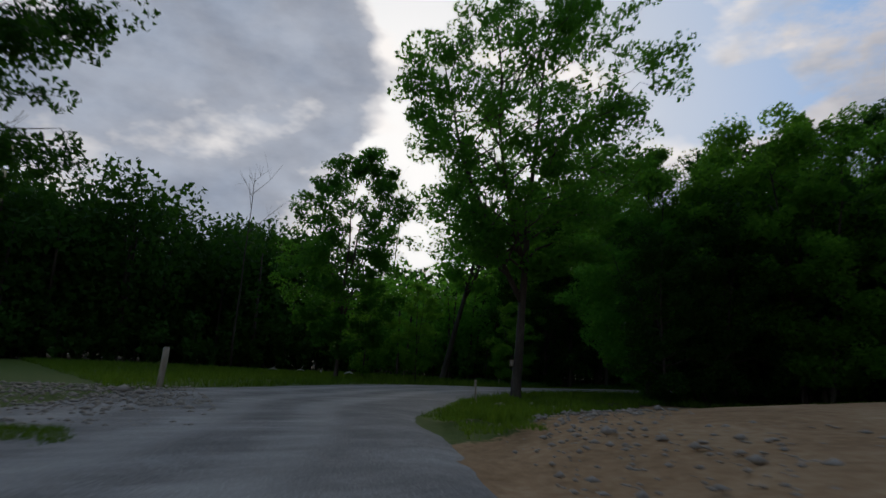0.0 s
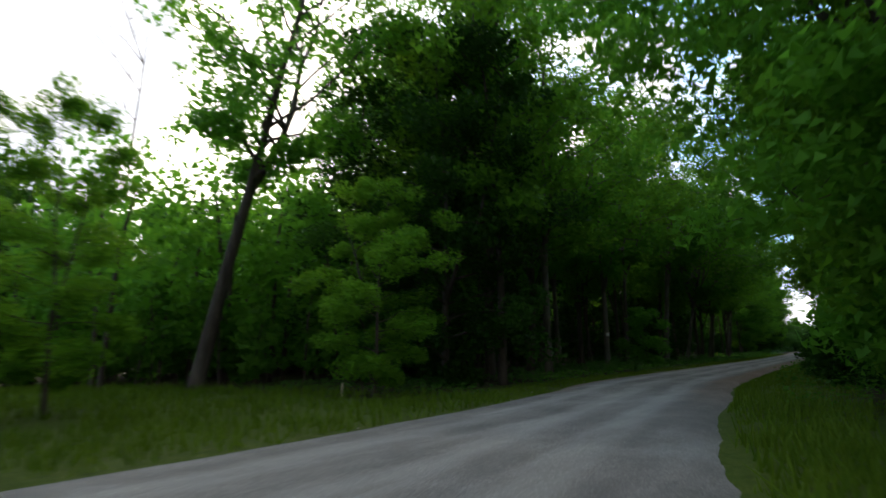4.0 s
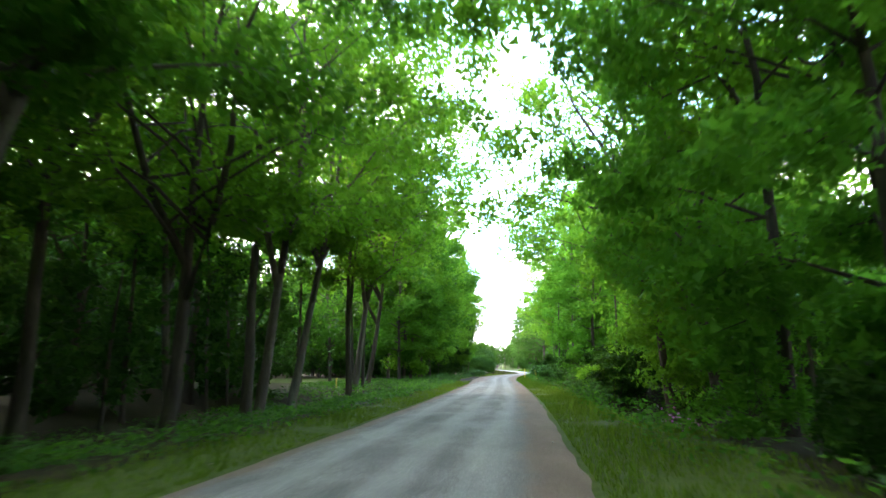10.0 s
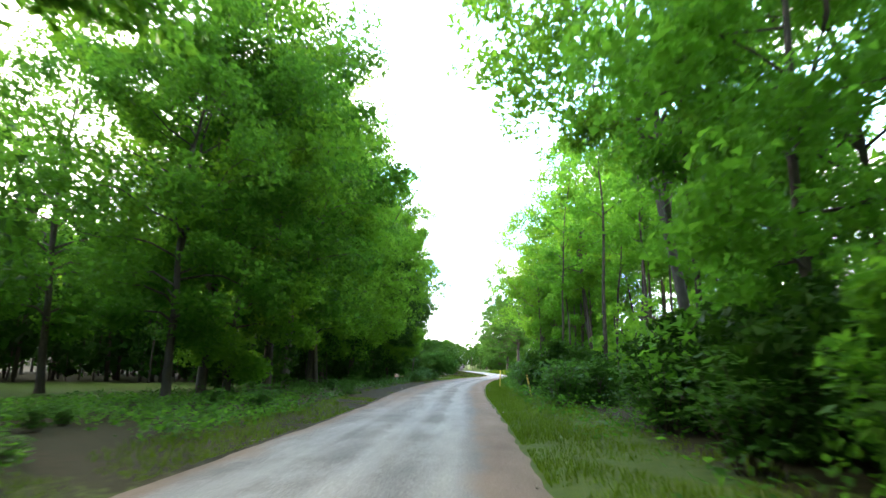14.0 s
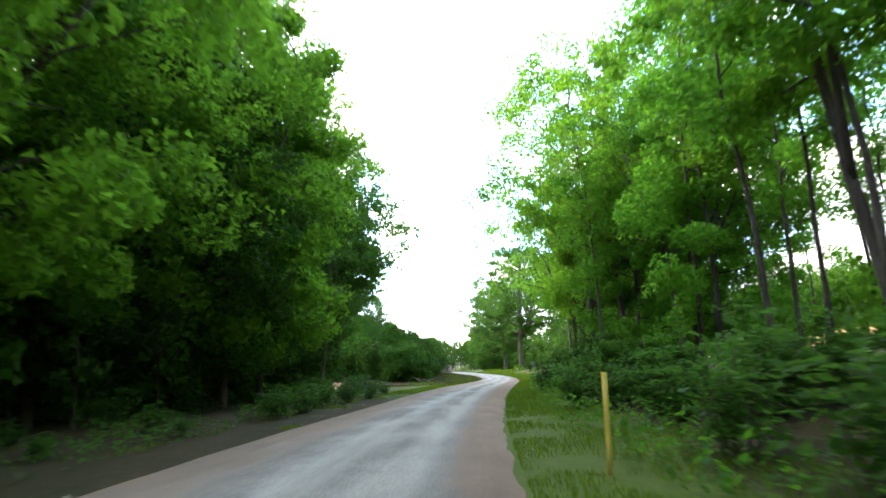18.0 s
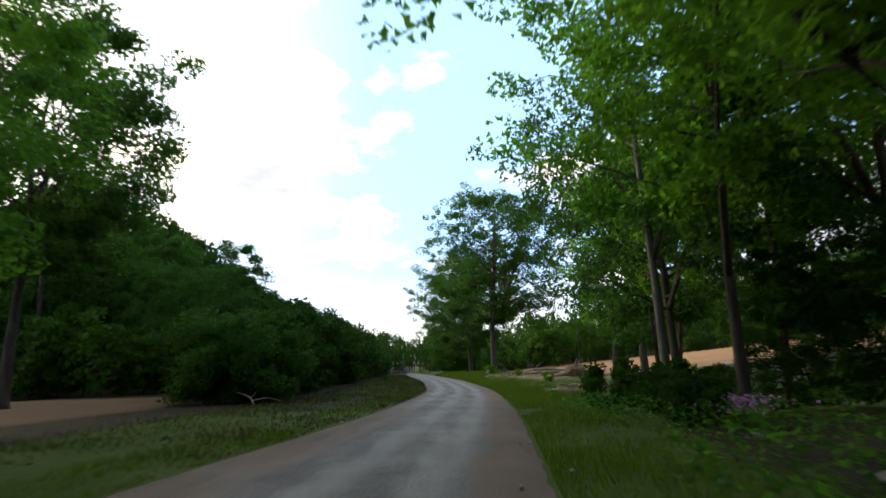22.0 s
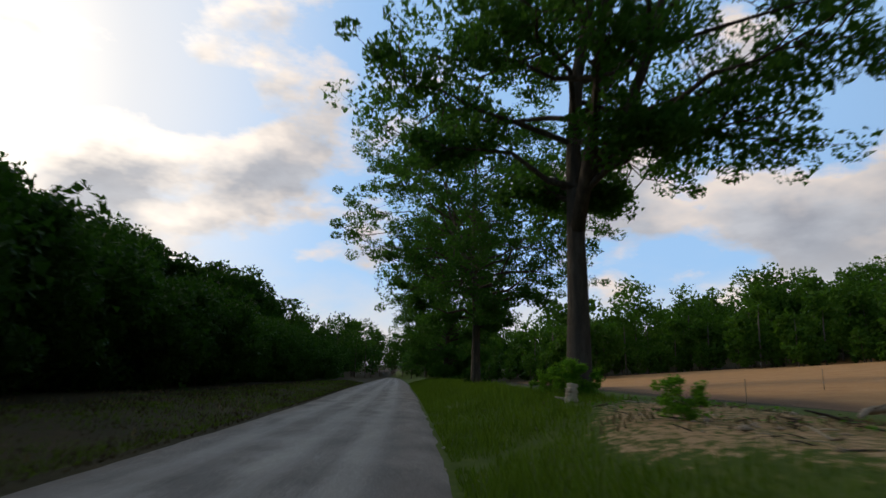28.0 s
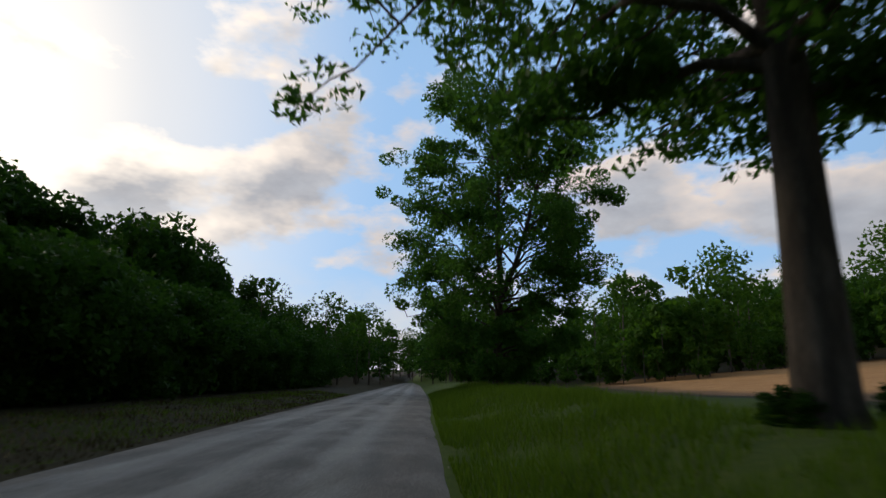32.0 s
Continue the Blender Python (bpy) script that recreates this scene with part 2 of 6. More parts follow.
def build_sky():
    make, link = nodes_of(world.node_tree)
    d = make("ShaderNodeTexCoord").outputs["Generated"]
    sky = make("ShaderNodeTexSky", sky_type="NISHITA")
    sky.sun_disc, sky.sun_elevation, sky.sun_rotation = False, SUN_EL, -SUN_AZ
    sky.air_density, sky.dust_density, sky.ozone_density = 1.0, 1.2, 2.0
    blue = mixrgb(make, link, 1.0, sky.outputs[0], (0.15, 0.15, 0.15), "MULTIPLY")
    blue = mixrgb(make, link, 0.75, blue, (0.5, 0.86, 1.42))
    def near(direction, lo, hi):
        dot = make("ShaderNodeVectorMath", operation="DOT_PRODUCT")
        link(d, dot.inputs[0])
        dot.inputs[1].default_value = direction
        m = make("ShaderNodeMapRange", interpolation_type="SMOOTHSTEP")
        m.inputs["From Min"].default_value, m.inputs["From Max"].default_value = lo, hi
        link(dot.outputs["Value"], m.inputs["Value"])
        return m.outputs[0]

    def bearing(az, el):
        az, el = radians(az), radians(el)
        return (-math.sin(az) * math.cos(el), math.cos(az) * math.cos(el), math.sin(el))

    bank = near(bearing(77, 25), 0.948, 0.972)
    heap = near(bearing(-24, 10), 0.965, 0.992)
    heap2 = near(bearing(-42, 9), 0.97, 0.995)
    strip = near(bearing(22, 10), 0.945, 0.99)

    def plus(a, b, k=1.0):
        return math_node(make, link, "MULTIPLY_ADD", b, k, a)

    def cloud_noise(lift, scale, detail=8.0):
        m = make("ShaderNodeMapping")
        m.inputs["Location"].default_value = (8.4, 2.6, lift)
        m.inputs["Scale"].default_value = (1.0, 1.0, 2.0)
        link(d, m.inputs["Vector"])
        return noise_tex(make, link, m.outputs[0], scale, detail, 0.55)

    n1, n1up = cloud_noise(0.0, 3.6), cloud_noise(0.07, 3.6, 5.0)
    n2 = cloud_noise(0.4, 9.0, 6.0)
    push = plus(plus(plus(math_node(make, link, "MULTIPLY", bank, 0.3), heap, 0.16), heap2, 0.14), strip, 0.09)
    cover = plus(plus(n1, push), math_node(make, link, "MULTIPLY", math_node(make, link, "SUBTRACT", n2, 0.5), bank), 0.4)
    mask = ramp(make, link, cover, [(0.555, (0, 0, 0)), (0.64, (1, 1, 1))])
    under = plus(plus(n1up, push, 0.9), math_node(make, link, "SUBTRACT", n2, 0.5), 0.25)
    thick = ramp(make, link, under, [(0.55, (0, 0, 0)), (0.72, (0.8, 0.8, 0.8)), (1.0, (1, 1, 1))])
    glow = near(tuple(SUN), 0.68, 1.0)
    glow2 = near(tuple(SUN), 0.9, 1.0)
    away = near(tuple(-SUN), -0.2, 0.65)
    top = near((0.0, 0.0, 1.0), 0.62, 0.97)
    bright = mixrgb(make, link, glow, (1.05, 0.95, 0.92), (2.0, 1.8, 1.6))
    grey = mixrgb(make, link, ramp(make, link, n2, [(0.35, (0, 0, 0)), (0.65, (1, 1, 1))]), (0.34, 0.4, 0.52), (0.62, 0.68, 0.8))
    cloud = mixrgb(make, link, thick, bright, grey)
    open_sky = mixrgb(make, link, math_node(make, link, "MULTIPLY", glow, 0.85), blue, (1.38, 1.3, 1.22))
    open_sky = mixrgb(make, link, math_node(make, link, "MULTIPLY", glow2, 0.7), open_sky, (2.3, 2.1, 1.85))
    col = mixrgb(make, link, mask, open_sky, cloud)
    col = mixrgb(make, link, math_node(make, link, "MULTIPLY", top, 0.8), col, (0.44, 0.42, 0.38))
    col = mixrgb(make, link, math_node(make, link, "MULTIPLY", away, 0.85), col, (0.1, 0.1, 0.1))
    up = make("ShaderNodeSeparateXYZ")
    link(d, up.inputs[0])
    low = make("ShaderNodeMapRange", interpolation_type="SMOOTHSTEP")
    low.inputs["From Min"].default_value, low.inputs["From Max"].default_value = 0.2, 0.03
    link(plus(up.outputs["Z"], math_node(make, link, "SUBTRACT", n2, 0.5), 0.16), low.inputs["Value"])
    col = mixrgb(make, link, math_node(make, link, "MULTIPLY", low.outputs[0], 0.85), col, (1.02, 0.98, 0.97))
    bg = make("ShaderNodeBackground", Strength=1.0)
    link(col, bg.inputs[0])
    out = make("ShaderNodeOutputWorld")
    link(bg.outputs[0], out.inputs[0])


build_sky()

# ---- materials ----
stone = surface("pale_stone", [(0.0, (0.2, 0.165, 0.125)), (0.6, (0.38, 0.33, 0.27)), (1.0, (0.54, 0.49, 0.42))], 3.0, 30.0, 0.9, 0.4, 0.02, tint=(0.35, (0.25, 0.2, 0.15)))
bark = surface("bark", [(0.0, (0.02, 0.015, 0.01)), (0.5, (0.07, 0.053, 0.038)), (1.0, (0.17, 0.135, 0.1))], 1.5, 9.0, 0.95, 0.9, 0.05, tint=(0.4, (0.06, 0.05, 0.04)), vec_scale=(3.0, 3.0, 0.5))
pale_bark = surface("pale_bark", [(0.0, (0.035, 0.029, 0.022)), (0.5, (0.1, 0.083, 0.064)), (1.0, (0.25, 0.215, 0.17))], 1.5, 9.0, 0.9, 0.7, 0.03, tint=(0.4, (0.14, 0.12, 0.1)), vec_scale=(3.0, 3.0, 0.6))
dead_wood = surface("dead_wood", [(0.0, (0.12, 0.09, 0.06)), (0.5, (0.3, 0.23, 0.16)), (1.0, (0.48, 0.4, 0.3))], 1.5, 12.0, 0.9, 0.7, 0.03)
raw_wood = surface("weathered_wood", [(0.0, (0.2, 0.16, 0.11)), (0.5, (0.38, 0.31, 0.22)), (1.0, (0.52, 0.45, 0.34))], 2.0, 20.0, 0.85, 0.5, 0.01, vec_scale=(6.0, 6.0, 0.8))
log_wood = surface("split_log", [(0.2, (0.08, 0.045, 0.025)), (0.42, (0.36, 0.23, 0.13)), (0.8, (0.66, 0.5, 0.34))], 2.0, 9.0, 0.95, 1.0, 0.08, vec_scale=(0.7, 5.0, 5.0))
white_paint = surface("white_paint", [(0.0, (0.45, 0.44, 0.42)), (0.5, (0.62, 0.61, 0.58)), (1.0, (0.72, 0.71, 0.69))], 3.0, 20.0, 0.6, 0.1, 0.005)
orange_paint = surface("orange_paint", [(0.0, (0.6, 0.12, 0.05)), (0.5, (0.8, 0.2, 0.08)), (1.0, (0.85, 0.3, 0.15))], 3.0, 20.0, 0.6, 0.1, 0.005)
white_wood = surface("bleached_wood", [(0.0, (0.22, 0.2, 0.17)), (0.5, (0.38, 0.35, 0.3)), (1.0, (0.52, 0.49, 0.44))], 2.0, 12.0, 0.9, 0.5, 0.02)
yellow_paint = surface("yellow_paint", [(0.0, (0.55, 0.36, 0.06)), (0.5, (0.75, 0.52, 0.1)), (1.0, (0.85, 0.65, 0.2))], 2.0, 15.0, 0.6, 0.2, 0.01)
leaf_mid = foliage("leaf_mid", (0.02, 0.062, 0.009), (0.082, 0.19, 0.02), (0.16, 0.42, 0.03), 0.5)
leaf_green = foliage("leaf_green", (0.03, 0.085, 0.01), (0.115, 0.25, 0.024), (0.25, 0.54, 0.034), 0.56)
# Deep green, darkened further: shade of woods and undergrowth is in this colour.
leaf_shaded = foliage("leaf_shaded", (0.011, 0.034, 0.005), (0.038, 0.092, 0.012), (0.065, 0.18, 0.012), 0.33)
leaf_oak = foliage("leaf_oak", (0.018, 0.056, 0.012), (0.066, 0.15, 0.024), (0.11, 0.28, 0.03), 0.42)
leaf_far = foliage("leaf_far", (0.022, 0.054, 0.008), (0.068, 0.14, 0.018), (0.1, 0.25, 0.016), 0.38)
# Brighter and more translucent leaf; also serves as the sunlit copy.
leaf_light = foliage("leaf_light", (0.034, 0.11, 0.013), (0.115, 0.28, 0.03), (0.2, 0.52, 0.036), 0.52)
grass_blade = foliage("grass_blade", (0.042, 0.085, 0.006), (0.14, 0.215, 0.022), (0.17, 0.28, 0.016), 0.35, 0.6)
dry_blade = foliage("dry_blade", (0.03, 0.024, 0.01), (0.1, 0.075, 0.036), (0.06, 0.05, 0.02), 0.3, 0.7)
straw = foliage("straw", (0.09, 0.07, 0.03), (0.3, 0.23, 0.12), (0.15, 0.12, 0.05), 0.25, 0.7)
petal = foliage("pink_petal", (0.5, 0.16, 0.45), (0.75, 0.4, 0.7), (0.6, 0.25, 0.5), 0.4)


# ---- ground ----
# Left and right edge of the gravel, in driving order.
ROAD = [
    (26.10, -97.90, 46.10, -93.90), (20.10, -89.90, 35.10, -84.40), (16.60, -83.90, 27.40, -78.70), (11.10, -79.90, 21.50, -74.70),
    (6.70, -76.90, 17.50, -72.50), (4.50, -72.40, 13.70, -68.20), (1.50, -67.70, 10.70, -64.90), (-0.90, -62.90, 8.00, -60.60),
    (-2.10, -57.90, 6.20, -56.60), (-2.00, -51.90, 4.70, -51.90), (-2.15, -45.95, 3.6, -45.95), (-2.7, -40.0, 2.95, -40.0), (-3.6, -33.0, 2.3, -33.0),
    (-3.2, -14.0, 2.35, -14.0), (-2.5, 5.0, 2.5, 5.0), (-2.4, 28.0, 2.6, 28.0), (-2.6, 46.0, 2.3, 46.0), (-2.9, 60.0, 1.95, 60.0),
    (-3.7, 75.0, 1.55, 75.0), (-4.0, 92.0, 1.65, 92.0), (-3.5, 104.0, 2.1, 104.0), (-2.9, 116.0, 2.9, 116.0), (-1.8, 129.0, 4.1, 129.0),
    (0.2, 143.0, 5.5, 143.0), (1.4, 155.0, 6.3, 155.0), (2.1, 168.0, 6.75, 168.0), (1.7, 184.0, 6.65, 184.0), (1.0, 202.0, 6.3, 202.0),
    (-0.1, 220.0, 5.5, 220.0), (-1.5, 238.0, 4.6, 238.0), (-2.9, 256.0, 3.5, 256.0), (-5.2, 290.0, 1.6, 290.0), (-11.0, 380.0, -4.6, 380.0), (-17.0, 470.0, -10.8, 470.0),
]


def spline(rows, steps):
    p = np.array(rows, float)
    p = np.vstack([2 * p[0] - p[1], p, 2 * p[-1] - p[-2]])
    out = []
    for i in range(1, len(p) - 2):
        for s in np.linspace(0, 1, steps, endpoint=False):
            a, b, c, d = p[i - 1:i + 3]
            out.append(0.5 * (2 * b + (c - a) * s + (2 * a - 5 * b + 4 * c - d) * s**2 + (3 * b - a - 3 * c + d) * s**3))
    return np.array(out + [p[-2]])


EDGE = spline(ROAD, 10)
MIDLINE = (EDGE[:, :2] + EDGE[:, 2:]) / 2


def road_gap(x, y):
    """Distance from the gravel's edge: negative on the road. Works on arrays."""
    x, y = np.atleast_1d(np.asarray(x, float)), np.atleast_1d(np.asarray(y, float))
    best = np.full(x.shape, 1e9)
    half = np.hypot(*(EDGE[:, :2] - EDGE[:, 2:]).T) / 2
    a, b = MIDLINE[:-1], MIDLINE[1:]
    for k in range(len(a)):
        d = b[k] - a[k]
        s = np.clip(((x - a[k, 0]) * d[0] + (y - a[k, 1]) * d[1]) / (d @ d), 0, 1)
        dist = np.hypot(x - a[k, 0] - s * d[0], y - a[k, 1] - s * d[1]) - (half[k] + s * (half[k + 1] - half[k]))
        best = np.minimum(best, dist)
    return best


def road_mid(y):
    """x of the road's middle at y, past the junction."""
    keep = MIDLINE[:, 1] > -50
    return np.interp(y, MIDLINE[keep, 1], MIDLINE[keep, 0])


def ground_z(x, y):
    x, y = np.asarray(x, float), np.asarray(y, float)
    side = x - road_mid(y)
    z = 0.1 * fbm(x, y, 9.0, 1) * smooth(np.abs(side), 4, 9)
    z = z + 0.6 * fbm(x, y, 45.0, 2) * smooth(np.abs(side), 15, 40)
    z = z + (0.2 * np.clip(-x - 60, 0, 95) * smooth(-x, 55, 95) + 4 * fbm(x, y, 120.0, 3) * smooth(-x, 70, 140)) * smooth(y, 100, 180) * (1 - smooth(y, 280, 400))
    z = z + 0.75 * smooth(side, 3.4, 7) * smooth(y, 165, 200) * (1 - 0.75 * smooth(side, 11, 17))
    z = z + 0.085 * np.clip(x - 28, 0, 100) * smooth(y, 150, 190) + 0.25 * np.clip(x - 125, 0, 120) * smooth(y, 100, 180)
    z = z + 0.28 * np.clip(-x - 26, 0, 50) * smooth(y, 172, 215) * (1 - smooth(y, 330, 400))
    z = z + 0.03 * np.clip(y - 370, 0, 220)
    z = z + 1.3 * smooth(side, 5, 11) * smooth(y, 66, 80) * (1 - smooth(y, 112, 132)) * (1 - smooth(x, 24, 40))
    z = z - 1.5 * smooth(side, 4.0, 7.0) * (1 - smooth(side, 13, 18)) * smooth(y, 16, 24) * (1 - smooth(y, 38, 46))
    z = z - 1.0 * smooth(-side, 5.0, 8.5) * (1 - smooth(-side, 14, 20)) * smooth(y, -2, 9) * (1 - smooth(y, 34, 44))
    z = z - 0.4 * smooth(side, 3.0, 6.5) * smooth(y, 140, 155) * (1 - smooth(y, 178, 190)) * (1 - smooth(side, 18, 24))
    z = z + 0.12 * np.clip(x - 17, 0, 30) * smooth(y, -80, -66) * (1 - smooth(y, -50, -40))
    z = z + 0.3 * smooth(-side, 3.6, 6.5) * smooth(y, 165, 185)
    return z


def axis_steps(core, fine, reach):
    a = list(np.arange(core[0], core[1] + fine / 2, fine))
    step = fine
    while a[-1] < reach[1]:
        step *= 1.25
        a.append(a[-1] + step)
    step = fine
    while a[0] > reach[0]:
        step *= 1.25
        a.insert(0, a[0] - step)
    return np.array(a)


def sheet(xs, ys, zf):
    X, Y = np.meshgrid(xs, ys)
    v = np.stack([X, Y, zf(X, Y)], -1).reshape(-1, 3)
    nx = len(xs)
    i, j = np.meshgrid(np.arange(len(ys) - 1), np.arange(nx - 1), indexing="ij")
    q = np.stack([i * nx + j, i * nx + j + 1, (i + 1) * nx + j + 1, (i + 1) * nx + j], -1).reshape(-1, 4)
    return v, q


def field_amount(x, y):
    """How much bare field soil lies at a place, 0 to 1."""
    def box(x0, x1, y0, y1, rim):
        inset = np.minimum.reduce([x - x0, x1 - x, y - y0, y1 - y])
        return smooth(inset + 1.5 * fbm(x, y, 9.0, 3), 0, rim)
    return np.maximum.reduce([box(19, 150, 203, 372, 16), 0.77 * box(-50, -9, 131, 171, 3), box(23, 72, 16, 128, 3)])


def clay_amount(x, y):
    bank = smooth(x - 16.6 + 0.35 * (y + 64) + 2.0 * fbm(x, y, 5.0, 7), 0, 2.5) * smooth(-y - 50 + 1.5 * fbm(x, y, 6.0, 8), 0, 4) * smooth(y + 95, 0, 4)
    torn = smooth(1.1 - ((x - 17) / 9.5) ** 2 - ((y - 199) / 18) ** 2 + 0.35 * fbm(x, y, 4.0, 9), 0.1, 0.5) * smooth(x - road_mid(y), 4.0, 5.5)
    return np.maximum(bank, 0.54 * torn)


def grass_amount(x, y, gap):
    side = x - road_mid(y)
    wob = fbm(x, y, 4.0, 5)
    shady = smooth(-side, 0, 2) * smooth(y, -36, -28) * (1 - smooth(y, 110, 118))
    near = 1 - smooth(gap * (1 + 0.9 * shady) + 0.8 * wob, 2.0, 4.0)
    meadow = smooth(-y - 42 + 2 * wob, 0, 3) * smooth(-x + 9, 0, 3) * smooth(x + 36 + 2 * wob, 0, 3)
    right = smooth(y, 138, 146) * smooth(side, 1, 3) * (1 - smooth(side + 2 * wob, 20, 25))
    near = near * (1 - 0.75 * smooth(-side, 0, 2) * np.maximum(smooth(y, 140, 160), smooth(y, 42, 50) * (1 - smooth(y, 110, 118))))
    left = smooth(y, 112, 120) * smooth(-side, 1, 3) * (1 - smooth(y, 145, 152)) * (1 - smooth(-side + wob, 8, 11))
    clearing = smooth(y + 3 * wob, 56, 60) * (1 - smooth(y + 3 * wob, 86, 92)) * smooth(-side + wob, 11, 14) * (1 - smooth(-side, 30, 34))
    return np.maximum.reduce([near, meadow, right, left, clearing])


def ground_material():
    """Woodland floor, turf, clay and field soil, blended by the masks stored on the mesh."""
    mat = bpy.data.materials.new("ground")
    mat.use_nodes = True
    make, link = nodes_of(mat.node_tree)
    co = make("ShaderNodeTexCoord").outputs["Object"]
    n1 = noise_tex(make, link, co, 0.35, 4.0)
    n2 = noise_tex(make, link, co, 4.0, 6.0, 0.7)
    n3 = noise_tex(make, link, co, 22.0, 5.0, 0.7)
    mixed = math_node(make, link, "ADD", math_node(make, link, "MULTIPLY", n1, 0.4), math_node(make, link, "MULTIPLY", n2, 0.6))
    fine = math_node(make, link, "ADD", math_node(make, link, "MULTIPLY", n2, 0.5), math_node(make, link, "MULTIPLY", n3, 0.5))
    floor = ramp(make, link, mixed, [(0.3, (0.018, 0.017, 0.006)), (0.5, (0.036, 0.031, 0.011)), (0.6, (0.05, 0.034, 0.016)), (0.75, (0.08, 0.055, 0.03))])
    turf = ramp(make, link, fine, [(0.3, (0.028, 0.046, 0.006)), (0.5, (0.06, 0.092, 0.011)), (0.68, (0.12, 0.125, 0.028))])
    bare = ramp(make, link, mixed, [(0.3, (0.17, 0.093, 0.042)), (0.5, (0.33, 0.2, 0.1)), (0.7, (0.47, 0.325, 0.185))])
    soil = ramp(make, link, mixed, [(0.3, (0.28, 0.135, 0.055)), (0.5, (0.4, 0.21, 0.085)), (0.7, (0.5, 0.285, 0.13))])
    grain = make("ShaderNodeMapRange", interpolation_type="SMOOTHSTEP")
    grain.inputs["From Min"].default_value, grain.inputs["From Max"].default_value = 0.7, 1.0
    link(make("ShaderNodeAttribute", attribute_name="field").outputs["Fac"], grain.inputs["Value"])
    soil = mixrgb(make, link, grain.outputs[0], mixrgb(make, link, 0.75, soil, (0.085, 0.055, 0.038)), soil)
    col = floor
    for name, c in (("grass", turf), ("clay", bare), ("field", soil)):
        a = make("ShaderNodeAttribute", attribute_name=name).outputs["Fac"]
        f = math_node(make, link, "ADD", a, math_node(make, link, "MULTIPLY", math_node(make, link, "SUBTRACT", n2, 0.5), 1.3))
        m = make("ShaderNodeMapRange", interpolation_type="SMOOTHSTEP")
        m.inputs["From Min"].default_value, m.inputs["From Max"].default_value = 0.4, 0.6
        link(f, m.inputs["Value"])
        keep = math_node(make, link, "MULTIPLY", m.outputs[0], math_node(make, link, "GREATER_THAN", a, 0.02))
        col = mixrgb(make, link, keep, col, c)
    b = make("ShaderNodeBump", Strength=0.6, Distance=0.06)
    link(fine, b.inputs["Height"])
    p = make("ShaderNodeBsdfPrincipled", Roughness=0.95)
    p.inputs["Specular IOR Level"].default_value = 0.15
    link(col, p.inputs["Base Color"])
    link(b.outputs[0], p.inputs["Normal"])
    link(p.outputs[0], make("ShaderNodeOutputMaterial").inputs[0])
    return mat


def set_mask(me, name, values):
    a = me.attributes.new(name, "FLOAT", "POINT")
    a.data.foreach_set("value", np.asarray(values, np.float32))


def build_ground():
    xs = axis_steps((-18, 36), 0.9, (-2600, 2600))
    ys = axis_steps((-105, 300), 1.3, (-2600, 3200))

    def zf(X, Y):
        gap = road_gap(X.ravel(), Y.ravel()).reshape(X.shape)
        return ground_z(X, Y) * smooth(gap, -0.2, 1.6) - 0.07 * (1 - smooth(gap, -0.6, 0.3)) + (0.07 * fbm(X, Y, 2.0, 12) + 0.12 * fbm(X, Y, 4.5, 13)) * clay_amount(X, Y)

    v, q = sheet(xs, ys, zf)
    me = mesh_from("ground", v, q, True)
    x, y = v[:, 0], v[:, 1]
    set_mask(me, "grass", grass_amount(x, y, road_gap(x, y)))
    set_mask(me, "clay", clay_amount(x, y))
    set_mask(me, "field", field_amount(x, y))
    tagged(part("ground", me, ground_material()), "green turf, leaf-strewn woodland floor, clay and field soil", "ground", kind="structure")


build_ground()


